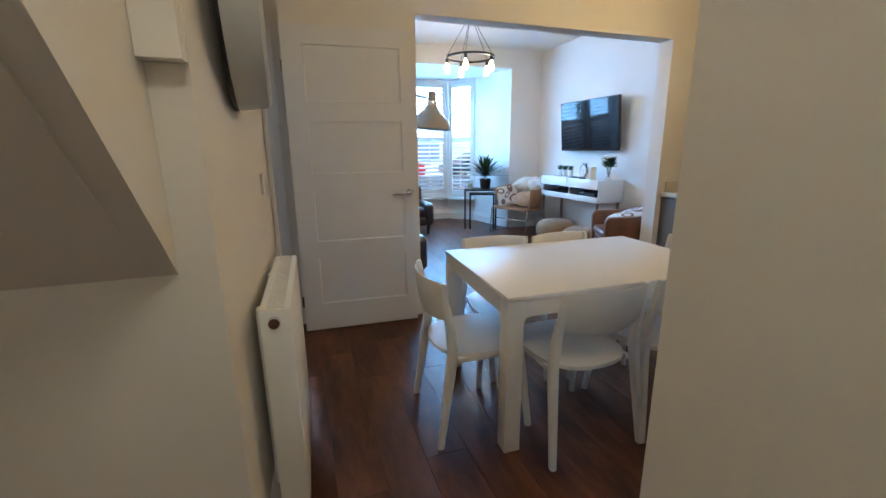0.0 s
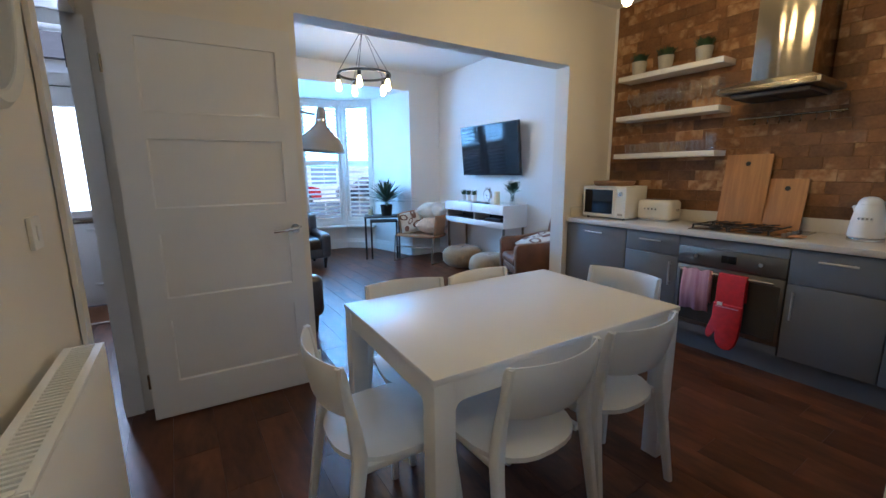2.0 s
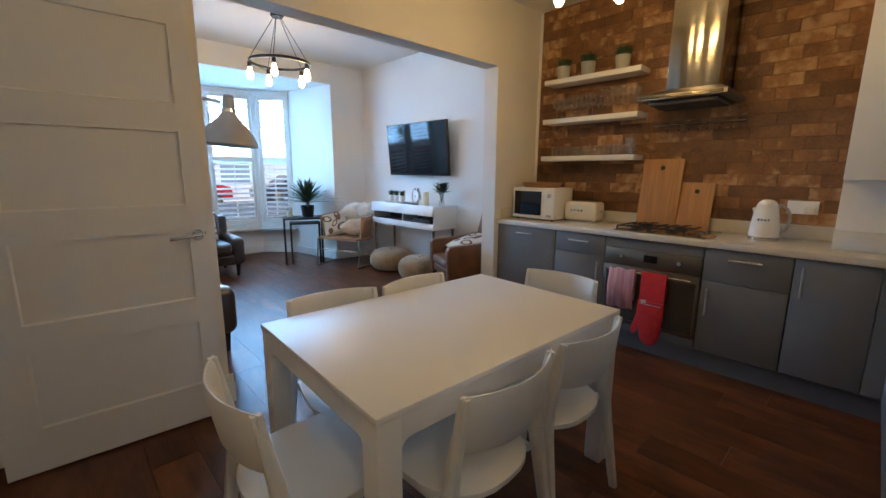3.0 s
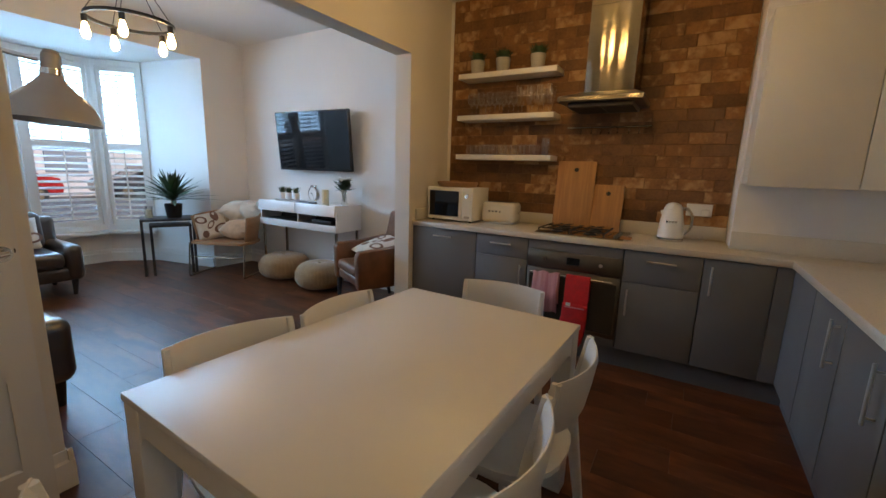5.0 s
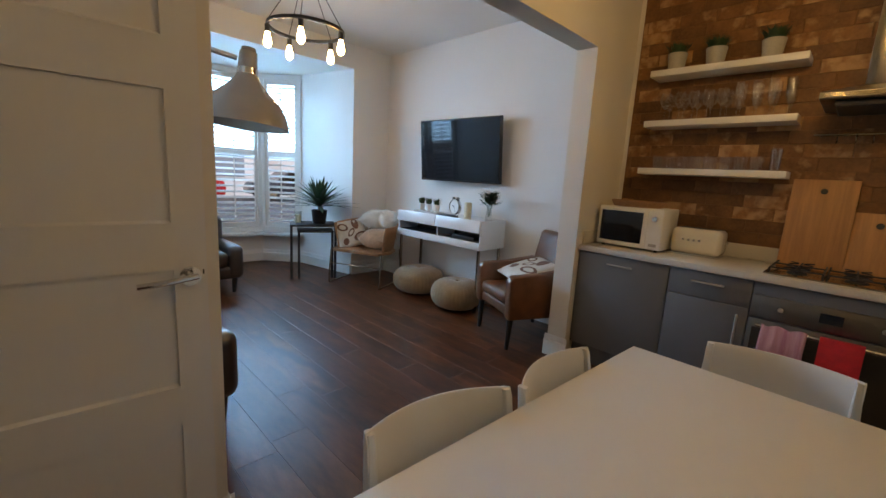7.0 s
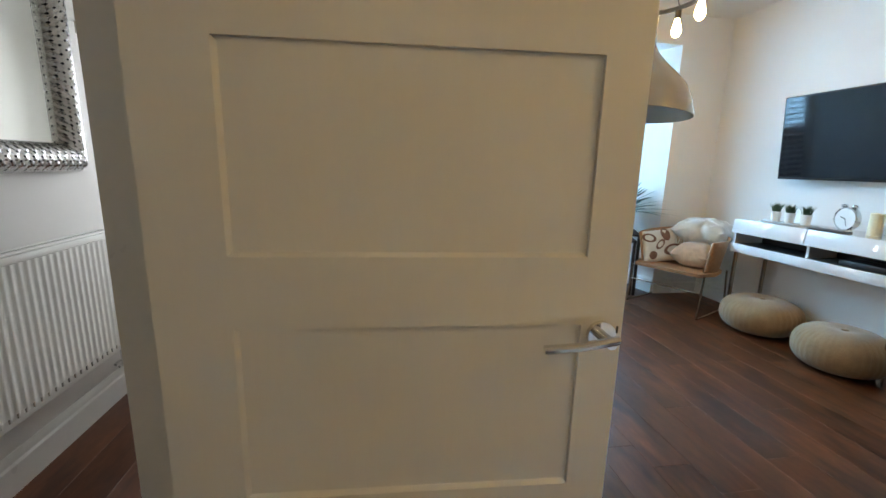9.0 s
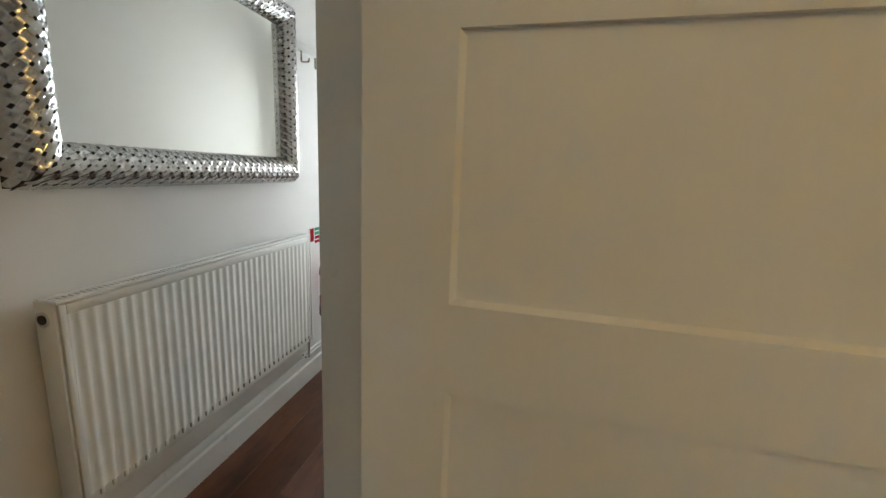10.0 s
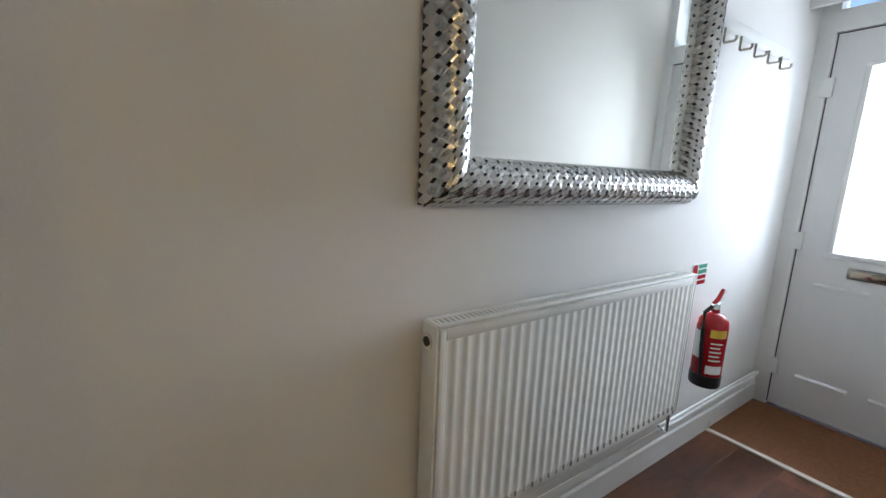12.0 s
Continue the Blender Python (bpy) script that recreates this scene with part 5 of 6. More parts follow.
box(bm, CX0, CX1, CY1 - 0.018, CY1, CZ0 + 0.018, CZ1 - 0.018)
box(bm, CX0 + 0.02, CX1, 5.0, 5.018, CZ0 + 0.018, CZ1 - 0.018)
box(bm, CX1 - 0.01, CX1, CY0 + 0.018, CY1 - 0.018, CZ0 + 0.018, CZ1 - 0.018)
part("body", bm, WHITE_GLOSS, co)
for y0, y1 in ((CY0, 5.006), (5.012, CY1)):
    ob = part("drop_front", B(-0.017, 0.0, y0 + 0.001, y1 - 0.001, -0.119, 0.0, bevel=0.002), WHITE_GLOSS, co, "glossy white flap, ajar")
    ob.matrix_local = co.matrix_world.inverted() @ pose(CX0 - 0.001, 0, CZ1 + 0.001, 0, 8, 0)
part("lower_front", B(CX0 - 0.018, CX0 - 0.001, CY0 + 0.001, CY1 - 0.001, CZ0 - 0.001, 0.708, bevel=0.002), WHITE_GLOSS, co)
# dark sheets set inside the white body as the shade of the open slots
part("slot_shade_floor", B(CX0 + 0.002, CX1 - 0.012, CY0 + 0.019, CY1 - 0.019, 0.700, 0.706), DARKGAP, co)
part("slot_shade_back", B(CX1 - 0.10, CX1 - 0.09, CY0 + 0.019, 4.999, 0.707, 0.899), DARKGAP, co)
part("slot_shade_back", B(CX1 - 0.10, CX1 - 0.09, 5.019, CY1 - 0.019, 0.707, 0.899), DARKGAP, co)
tagged(part("media_box", B(CX0 + 0.03, CX0 + 0.20, 4.50, 4.80, 0.7065, 0.745, bevel=0.004), BLACKPLASTIC), "black media box in the console slot", "media box")
for y in (CY0 + 0.03, CY1 - 0.03):
    bm = bmesh.new()
    for x in (CX0 + 0.02, CX1 - 0.04):
        box(bm, x - 0.011, x + 0.011, y - 0.011, y + 0.011, 0, CZ0 - 0.001)
    part("leg", bm, STEEL, co, "slim metal leg pair")


def small_pot(x, y, z, h, seed):
    grass_pot("potted_plant", x, y, z, 0.036, 0.08, h, "small green plant in a white pot on the console", WHITECARD, 70, seed)


tagged(part("plant_tray", B(3.70, 3.80, 5.10, 5.50, 0.919, 0.929, bevel=0.003), POT), "narrow grey tray on the console", "tray")
for y, s in ((5.42, 11), (5.30, 12), (5.17, 13)):
    small_pot(3.75, y, 0.9295, 0.075, s)
cl = thing("table_clock", "round silver twin-bell alarm clock on the console", "clock", pose(3.77, 4.905, 1.012, 0, -90, -8) @ Matrix.Scale(0.84, 4))
part("case", lathe(bmesh.new(), [(0.001, -0.03), (0.085, -0.03), (0.098, -0.02), (0.100, 0.022), (0.094, 0.028), (0.088, 0.020), (0.001, 0.020)], n=40), CHROME, cl)
part("face", lathe(bmesh.new(), [(0.001, 0.0205), (0.087, 0.0205), (0.087, 0.022), (0.001, 0.022)], n=36), WHITECARD, cl)
for L, w, a in ((0.045, 0.006, 70), (0.065, 0.004, 200)):
    ob = part("hand", B(-0.008, L, -w / 2, w / 2, 0.0225, 0.0235), BLACK, cl)
    ob.matrix_local = pose(0, 0, 0, 0, 0, a)
for s in (-1, 1):
    part("bell", ball(bmesh.new(), (0.105, s * 0.045, 0), 0.024, 0.7, 1, 1, 12), CHROME, cl)
    part("foot", cyl(bmesh.new(), (-0.085, s * 0.05, 0), (-0.111, s * 0.062, 0), 0.005, n=8), CHROME, cl)
tagged(part("tablet_tray", B(3.64, 3.74, 4.83, 5.06, 0.919, 0.928, bevel=0.003), BLACKPLASTIC), "flat black tray on the console", "tray")
tagged(part("candle", lathe(bmesh.new(), [(0.001, 0), (0.038, 0), (0.038, 0.148), (0.034, 0.150), (0.001, 0.145)], (3.78, 4.735, 0.9195), 24), CANDLE), "cream pillar candle on the console", "candle")
va = thing("flower_vase", "white flowers with dark leaves in a glass vase", "vase", pose(3.79, 4.46, 0.9195))
part("vase", lathe(bmesh.new(), [(0.001, 0), (0.036, 0), (0.030, 0.05), (0.022, 0.10), (0.034, 0.15), (0.031, 0.15), (0.019, 0.10), (0.027, 0.05), (0.001, 0.008)], n=24), CLEAR, va)
bm, fl = bmesh.new(), bmesh.new()
rr = random.Random(8)
for k in range(150):
    a, r0, z = rr.uniform(0, 6.283), rr.uniform(0.01, 0.09), rr.uniform(0.15, 0.27)
    c = Vector((r0 * math.cos(a), r0 * math.sin(a), z))
    d = Vector((math.cos(a), math.sin(a), rr.uniform(-0.3, 0.8))).normalized() * rr.uniform(0.035, 0.06)
    s = d.cross(Vector((0, 0, 1))).normalized() * rr.uniform(0.014, 0.024)
    vs = [bm.verts.new(c - d), bm.verts.new(c - s), bm.verts.new(c + d), bm.verts.new(c + s)]
    bm.faces.new(vs)
for k in range(7):
    a = k * 0.9
    tube(bm, [(0, 0, 0.03), (0.03 * math.cos(a), 0.03 * math.sin(a), 0.16), (0.06 * math.cos(a), 0.06 * math.sin(a), 0.24)], 0.002, 5)
for k in range(6):
    a = k * 1.1
    for j in range(9):
        b = j * 0.7
        ball(fl, (0.045 * math.cos(a) + 0.013 * math.cos(b), 0.045 * math.sin(a) + 0.013 * math.sin(b), 0.265 + 0.012 * (k % 3) + 0.004 * (j % 2)), 0.011, 1, 1, 0.6, 8)
part("leaves", bm, LEAF, va)
part("blossom", fl, WHITECARD, va, "white rose blossoms")


# knitted pouffes
def pouffe(x, y, r, h, label, turn=0):
    t = thing("pouffe", label, "pouffe", pose(x, y, 0, 0, 0, turn), "knitted floor pouffes")
    bm = bmesh.new()
    N, M = 168, 36
    rows = []
    for j in range(M + 1):
        f = j / M
        a = math.pi * (f - 0.5)
        rad = r * max(0.0, math.cos(a)) ** 0.62
        z = h / 2 + h / 2 * math.copysign(abs(math.sin(a)) ** 0.85, a) - (0.018 * max(0, 1 - rad / (0.35 * r)) if f > 0.5 else 0)
        row = []
        for k in range(N):
            u = 2 * math.pi * k / N
            rib = 1 + 0.006 * math.cos(u * 42 + 0.5 * math.sin(j * 1.4)) * min(1, rad / (0.4 * r)) + 0.010 * math.sin(3 * u + j * 0.2)
            row.append(bm.verts.new((rad * rib * math.cos(u), rad * rib * math.sin(u), max(0.0, z))))
        rows.append(row)
    for a, b in zip(rows, rows[1:]):
        for k in range(N):
            bm.faces.new((a[k], a[(k + 1) % N], b[(k + 1) % N], b[k]))
    bmesh.ops.remove_doubles(bm, verts=bm.verts[:], dist=0.0004)
    part("cover", bm, KNIT, t)
    part("button", ball(bmesh.new(), (0, 0, h - 0.012), 0.022, 1, 1, 0.4, 14), KNIT, t)
    return t


pouffe(3.66, 5.32, 0.29, 0.30, "large round beige knitted pouffe under the console", 0)
pouffe(3.60, 4.65, 0.265, 0.30, "small round beige knitted pouffe beside the armchair", 40)


def cushion(bm, w, d, h, n=14, c=(0, 0, 0)):
    """A stuffed pad: thick in the middle, pinched at the rim."""
    for s in (1, -1):
        g = []
        for i in range(n + 1):
            g.append([])
            for j in range(n + 1):
                u, v = -1 + 2 * i / n, -1 + 2 * j / n
                e = max(0.0, (1 - abs(u) ** 3.0) * (1 - abs(v) ** 3.0)) ** 0.55
                pin = 1 - 0.05 * (1 - abs(u) ** 2) * abs(v) ** 6
                g[-1].append(bm.verts.new((c[0] + u * w / 2 * (1 - 0.05 * (1 - v * v) * abs(u) ** 6), c[1] + v * d / 2 * pin, c[2] + s * h / 2 * e)))
        for i in range(n):
            for j in range(n):
                bm.faces.new((g[i][j], g[i + 1][j], g[i + 1][j + 1], g[i][j + 1]))
    bmesh.ops.remove_doubles(bm, verts=bm.verts[:], dist=0.0005)
    return bm


# tan leather armchair by the opening; local front towards +y
def armchair(m):
    t = thing("armchair", "tan leather armchair with dark wooden legs", "armchair", m)
    W, D = 0.62, 0.60
    part("seat_base", B(-W / 2 + 0.07, W / 2 - 0.07, -D / 2 + 0.06, D / 2 - 0.02, 0.26, 0.345, bevel=0.02, seg=3), LEATHER, t)
    bm = bmesh.new()
    box(bm, -W / 2 + 0.085, W / 2 - 0.085, -D / 2 + 0.12, D / 2 + 0.005, 0.346, 0.45, bevel=0.045, seg=5)
    part("seat_cushion", bm, LEATHER, t)
    for s in (-1, 1):
        bm = bmesh.new()
        x0, x1 = (s * W / 2 - s * 0.085, s * W / 2) if s > 0 else (s * W / 2, s * W / 2 - s * 0.085)
        prism(bm, [(-D / 2 + 0.03, 0.25), (D / 2, 0.25), (D / 2 + 0.01, 0.56), (D / 2 - 0.02, 0.60), (0.0, 0.61), (-D / 2 + 0.05, 0.65)], "x", x0, x1)
        bmesh.ops.bevel(bm, geom=bm.edges[:], offset=0.018, segments=3, profile=0.5, affect="EDGES")
        part("armrest", bm, LEATHER, t)
    bm = bmesh.new()
    prism(bm, [(-D / 2 + 0.115, 0.25), (-D / 2 + 0.0, 0.25), (-D / 2 - 0.10, 0.86), (-D / 2 - 0.055, 0.90), (-D / 2 + 0.0, 0.885), (-D / 2 + 0.10, 0.45)], "x", -W / 2 + 0.03, W / 2 - 0.03)
    bmesh.ops.bevel(bm, geom=bm.edges[:], offset=0.025, segments=4, profile=0.5, affect="EDGES")
    part("backrest", bm, LEATHER, t)
    for x in (-W / 2 + 0.05, W / 2 - 0.05):
        for y, lean in ((D / 2 - 0.04, 0.01), (-D / 2 + 0.06, -0.05)):
            part("leg", cyl(bmesh.new(), (x, y + lean, 0), (x, y, 0.262), 0.016, 0.026, 12), BLACK, t, "dark wooden leg")
    return t


ac = armchair(pose(3.515, 3.795, 0, 0, 0, 65))


def print_cushion(m, s, label):
    """Cream cushion with a brown abstract print."""
    t = thing("cushion", label, "cushion", m)
    part("cover", cushion(bmesh.new(), s, s, 0.12), FABRIC, t)
    for k, (x, y, r, sx, a) in enumerate(((-0.10, 0.06, 0.05, 1.7, 20), (0.08, 0.10, 0.035, 1.2, 70), (0.09, -0.08, 0.045, 1.5, -30), (-0.06, -0.10, 0.04, 1.8, 100), (0.0, 0.0, 0.03, 2.0, 50))):
        bm = bmesh.new()
        n = 16
        ro = [Vector((r * sx * math.cos(2 * math.pi * i / n), r * math.sin(2 * math.pi * i / n), 0)) for i in range(n)]
        out = []
        for ring in (1.0, 0.0 if k % 2 else 0.62):
            out.append([])
            for v in ro:
                w = Matrix.Rotation(radians(a), 3, "Z") @ (v * max(ring, 0.02))
                u, q = (x + w.x) / (s / 2), (y + w.y) / (s / 2)
                e = max(0.0, (1 - abs(u) ** 3.0) * (1 - abs(q) ** 3.0)) ** 0.55
                out[-1].append(bm.verts.new((x + w.x, y + w.y, 0.06 * e + 0.003)))
        for i in range(n):
            bm.faces.new((out[0][i], out[0][(i + 1) % n], out[1][(i + 1) % n], out[1][i]))
        part("print", bm, BROWNPRINT, t)
    return t


print_cushion(pose(3.56, 3.78, 0.57, -16, -3, 62), 0.44, "cream cushion with brown abstract print on the armchair")

# woven tub chair in the corner; local front towards +y
tub = thing("tub_chair", "tan woven tub chair on slim metal legs", "chair", pose(3.42, 6.02, 0, 0, 0, 116))
bm = bmesh.new()
n = 30
rows = []
for z, rr_, lip in ((0.40, 0.30, 0), (0.50, 0.315, 0), (0.62, 0.335, 0), (0.70, 0.35, 0)):
    row = []
    for k in range(n + 1):
        a = math.radians(-28 + 236 * k / n)
        top = z + 0.06 * (0.5 - 0.5 * math.cos(2 * math.pi * k / n)) * (z - 0.40) / 0.30
        row.append(bm.verts.new((1.12 * rr_ * math.cos(a), -rr_ * math.sin(a) + 0.02, top)))
    rows.append(row)
for a, b in zip(rows, rows[1:]):
    for k in range(n):
        bm.faces.new((a[k], a[k + 1], b[k + 1], b[k]))
sh_ = part("shell", bm, CANE, tub)
sm = sh_.modifiers.new("thickness", "SOLIDIFY")
sm.thickness = 0.018
bm = bmesh.new()
prism(bm, [(-0.36, 0.10), (-0.30, 0.27), (0.30, 0.27), (0.36, 0.10), (0.33, -0.12), (0.2, -0.26), (0.0, -0.30), (-0.2, -0.26), (-0.33, -0.12)], "z", 0.385, 0.415)
part("seat", bm, CANE, tub)
for s in (-1, 1):
    bm = bmesh.new()
    x = s * 0.335
    tube(bm, [(x, 0.25, 0.40), (x, 0.29, 0.02), (x, 0.285, 0.009), (x, -0.27, 0.009), (x, -0.28, 0.02), (x, -0.22, 0.40)], 0.009, 8)
    part("leg_frame", bm, STEEL, tub, "slim metal sled leg")
bm = bmesh.new()
cyl(bm, (-0.335, 0.264, 0.24), (0.335, 0.264, 0.24), 0.007, n=8)
cyl(bm, (-0.335, 0.0, 0.38), (0.335, 0.0, 0.38), 0.007, n=8)
part("cross_bar", bm, STEEL, tub)
print_cushion(tub.matrix_world @ pose(0.20, 0.03, 0.575, -68, 12, 38), 0.34, "cream cushion with brown print leaning in the tub chair")
th = thing("blanket", "folded peach and white fringed throw over the tub chair", "blanket", tub.matrix_world @ pose(-0.12, -0.05, 0.0))
part("folded_throw", cushion(bmesh.new(), 0.34, 0.36, 0.24, 14, (0, 0, 0.535)), PEACH, th)
bm = cushion(bmesh.new(), 0.48, 0.34, 0.24, 34, (0.02, -0.12, 0.755))
for v in bm.verts:
    c = v.co.copy()
    v.co += Vector((0.03 * noise.noise(c * 9), 0.035 * noise.noise(c * 11 + Vector((3, 1, 7))), 0.035 * noise.noise(c * 12) + 0.014 * noise.noise(c * 30)))
part("white_throw", bm, FABRIC, th, "crumpled white throw")
bm = bmesh.new()
for k in range(26):
    x = -0.20 + 0.016 * k
    tube(bm, [(x, 0.0, 0.70), (x + 0.004 * math.sin(k), 0.03, 0.675), (x + 0.010 * math.sin(k * 2.1), 0.045, 0.62)], 0.003, 5)
part("fringe", bm, FABRIC, th)

# nest of side tables
def sled_table(x0, x1, y0, y1, h, label):
    t = thing("side_table", label, "side table", pose((x0 + x1) / 2, (y0 + y1) / 2, 0, 0, 0, -24), "nest of black side tables")
    w, d = (x1 - x0) / 2, (y1 - y0) / 2
    part("top", B(-w, w, -d, d, h - 0.022, h, bevel=0.003), BLACK, t)
    for s in (-1, 1):
        bm = bmesh.new()
        x = s * (w - 0.016)
        box(bm, x - 0.014, x + 0.014, -d + 0.004, -d + 0.032, 0.024, h - 0.0225)
        box(bm, x - 0.014, x + 0.014, -d + 0.004, d - 0.004, 0.0, 0.0235)
        part("leg", bm, BLACK, t, "square black sled leg")
    return t


sled_table(2.76, 3.30, 6.42, 6.84, 0.66, "black square-tube side table in the bay")
sled_table(2.82, 3.24, 6.42, 6.72, 0.59, "smaller black side table nested below")
pl = thing("yucca_plant", "spiky dark green plant in a black pot on the side table", "plant", pose(3.10, 6.60, 0.6605))
part("pot", lathe(bmesh.new(), [(0.001, 0), (0.078, 0), (0.096, 0.165), (0.089, 0.165), (0.085, 0.14), (0.001, 0.14)], n=28), BLACKPOT, pl)
part("stem", cyl(bmesh.new(), (0, 0, 0.13), (0, 0, 0.24), 0.022, 0.015, 12), BROWNPRINT, pl)
rr = random.Random(5)
for k in range(64):
    a = k * 2.39996
    el = math.radians(80 - 74 * (k / 64) ** 0.70)
    L = rr.uniform(0.31, 0.37) + 0.26 * k / 64
    w = rr.uniform(0.022, 0.031)
    d = Vector((math.cos(a) * math.cos(el), math.sin(a) * math.cos(el), math.sin(el)))
    s = Vector((-math.sin(a), math.cos(a), 0)) * w
    base = Vector((0, 0, 0.20 + 0.06 * (1 - k / 64)))
    bm = bmesh.new()
    prev = None
    for f, ww in ((0.0, 0.5), (0.25, 1.0), (0.55, 0.85), (0.8, 0.5), (1.0, 0.05)):
        c = base + d * L * f + Vector((0, 0, -0.10 * f * f * math.cos(el)))
        cur = [bm.verts.new(c - s * ww), bm.verts.new(c - Vector((0, 0, 0.004 * ww))), bm.verts.new(c + s * ww)]
        if prev:
            bm.faces.new((prev[0], prev[1], cur[1], cur[0]))
            bm.faces.new((prev[1], prev[2], cur[2], cur[1]))
        prev = cur
    part("leaf", bm, LEAF, pl)
ca = thing("candle_jar", "white candle in a glass jar on the side table", "candle", pose(2.87, 6.70, 0.6605))
part("jar", lathe(bmesh.new(), [(0.001, 0), (0.042, 0), (0.042, 0.14), (0.039, 0.14), (0.039, 0.006), (0.001, 0.006)], n=24), CLEAR, ca)
part("wax", lathe(bmesh.new(), [(0.001, 0.0065), (0.037, 0.0065), (0.037, 0.10), (0.001, 0.098)], n=20), CANDLE, ca)


# leather sofas
def sofa(name, m, W, D, label):
    """Low leather sofa, front towards +y."""
    t = thing(name, label, "sofa", m)
    part("base", B(-W / 2 + 0.02, W / 2 - 0.02, -D / 2 + 0.04, D / 2 - 0.05, 0.15, 0.285, bevel=0.03, seg=3), LEATHER_DARK, t)
    n = 2
    w = (W - 0.30) / n
    for k in range(n):
        x = -W / 2 + 0.15 + w * (k + 0.5)
        part("seat_cushion", B(x - w / 2 + 0.004, x + w / 2 - 0.004, -D / 2 + 0.24, D / 2, 0.287, 0.44, bevel=0.055, seg=5), LEATHER_DARK, t)
        ob = part("back_cushion", B(x - w / 2 + 0.006, x + w / 2 - 0.006, -0.09, 0.09, 0.0, 0.36, bevel=0.06, seg=5), LEATHER_DARK, t)
        ob.matrix_local = pose(0, -D / 2 + 0.22, 0.43, 12, 0, 0)
    part("back", B(-W / 2 + 0.03, W / 2 - 0.03, -D / 2, -D / 2 + 0.16, 0.15, 0.74, bevel=0.06, seg=5), LEATHER_DARK, t)
    for s in (-1, 1):
        x = s * (W / 2 - 0.075)
        part("armrest", B(x - 0.075, x + 0.075, -D / 2 + 0.03, D / 2 - 0.03, 0.15, 0.50, bevel=0.06, seg=5), LEATHER_DARK, t)
        for y in (-D / 2 + 0.09, D / 2 - 0.10):
            part("leg", cyl(bmesh.new(), (s * (W / 2 - 0.09), y, 0), (s * (W / 2 - 0.08), y, 0.16), 0.018, 0.03, 12), BLACK, t, "dark tapered wooden leg")
    return t


sofa("sofa", pose(1.37, 6.64, 0, 0, 0, 180), 1.46, 0.74, "dark brown leather sofa in front of the bay")
sofa("sofa", pose(0.82, 4.80, 0, 0, 0, -90), 1.70, 0.96, "dark brown leather sofa along the hall side wall")
print_cushion(pose(1.72, 6.66, 0.60, -66, 0, 176), 0.32, "cream cushion with brown print on the sofa")

# floor lamp with a large enamel shade
fl = thing("floor_lamp", "floor lamp with a large cream enamel bell shade", "floor lamp")
SX, SY, SZ = 1.225, 3.685, 1.475
part("base_plate", lathe(bmesh.new(), [(0.001, 0), (0.14, 0), (0.14, 0.018), (0.02, 0.028), (0.001, 0.028)], (0.62, 3.74, 0), 32), BLACK, fl)
part("pole", tube(bmesh.new(), [(0.62, 3.74, 0.02), (0.62, 3.74, 1.50), (0.64, 3.738, 1.64), (0.72, 3.73, 1.745), (0.90, 3.71, 1.765), (1.08, 3.70, 1.745), (SX - 0.022, SY + 0.002, 1.728)], 0.010, 10), CHROME, fl)
SHADE_PROFILE = [(0.027, 0.290), (0.033, 0.284), (0.036, 0.225), (0.040, 0.196), (0.045, 0.184), (0.058, 0.166), (0.084, 0.138), (0.115, 0.110), (0.138, 0.086), (0.156, 0.052), (0.167, 0.022), (0.171, 0.0)]
tilt_shade = pose(SX, SY, SZ, 0, 4.5, 0)
bm = bmesh.new()
lathe(bm, SHADE_PROFILE + [(r - 0.004, z) for r, z in reversed(SHADE_PROFILE[5:])] + [(0.001, 0.172)], n=48)
bmesh.ops.transform(bm, matrix=tilt_shade, verts=bm.verts[:])
part("shade", bm, SHADE, fl)
bm = lathe(bmesh.new(), [(0.028, 0.2905), (0.026, 0.300), (0.012, 0.304), (0.001, 0.304)], n=24)
bmesh.ops.transform(bm, matrix=tilt_shade, verts=bm.verts[:])
part("cap", bm, SHADE, fl)
bm = lathe(bmesh.new(), [(0.0365, 0.222), (0.0385, 0.222), (0.0405, 0.198), (0.0395, 0.197)], n=28, caps=False)
bmesh.ops.transform(bm, matrix=tilt_shade, verts=bm.verts[:])
part("neck_ring", bm, CHROME, fl, "thin metal neck ring")


# ---------------------------------------------------------------- street outside
struct("ground", B(-60, 60, 8.3, 120, -0.35, -0.25), mat("grey_asphalt", (0.07, 0.07, 0.072), 0.9, var=0.2, scale=2, bump=0.3), "grey street asphalt", "road")
struct("pavement", B(-60, 60, 8.31, 12.0, -0.249, -0.13), mat("pale_paving", (0.35, 0.34, 0.32), 0.85, var=0.12, scale=3, bump=0.3), "pale paved front yard and pavement", "pavement")
gw = struct("garden_wall", B(-8, 8, 10.2, 10.42, -0.13, 0.62), mat("garden_stone", (0.13, 0.15, 0.18), 0.85, var=0.25, scale=8, bump=0.4), "low blue-grey stone garden wall", "wall")


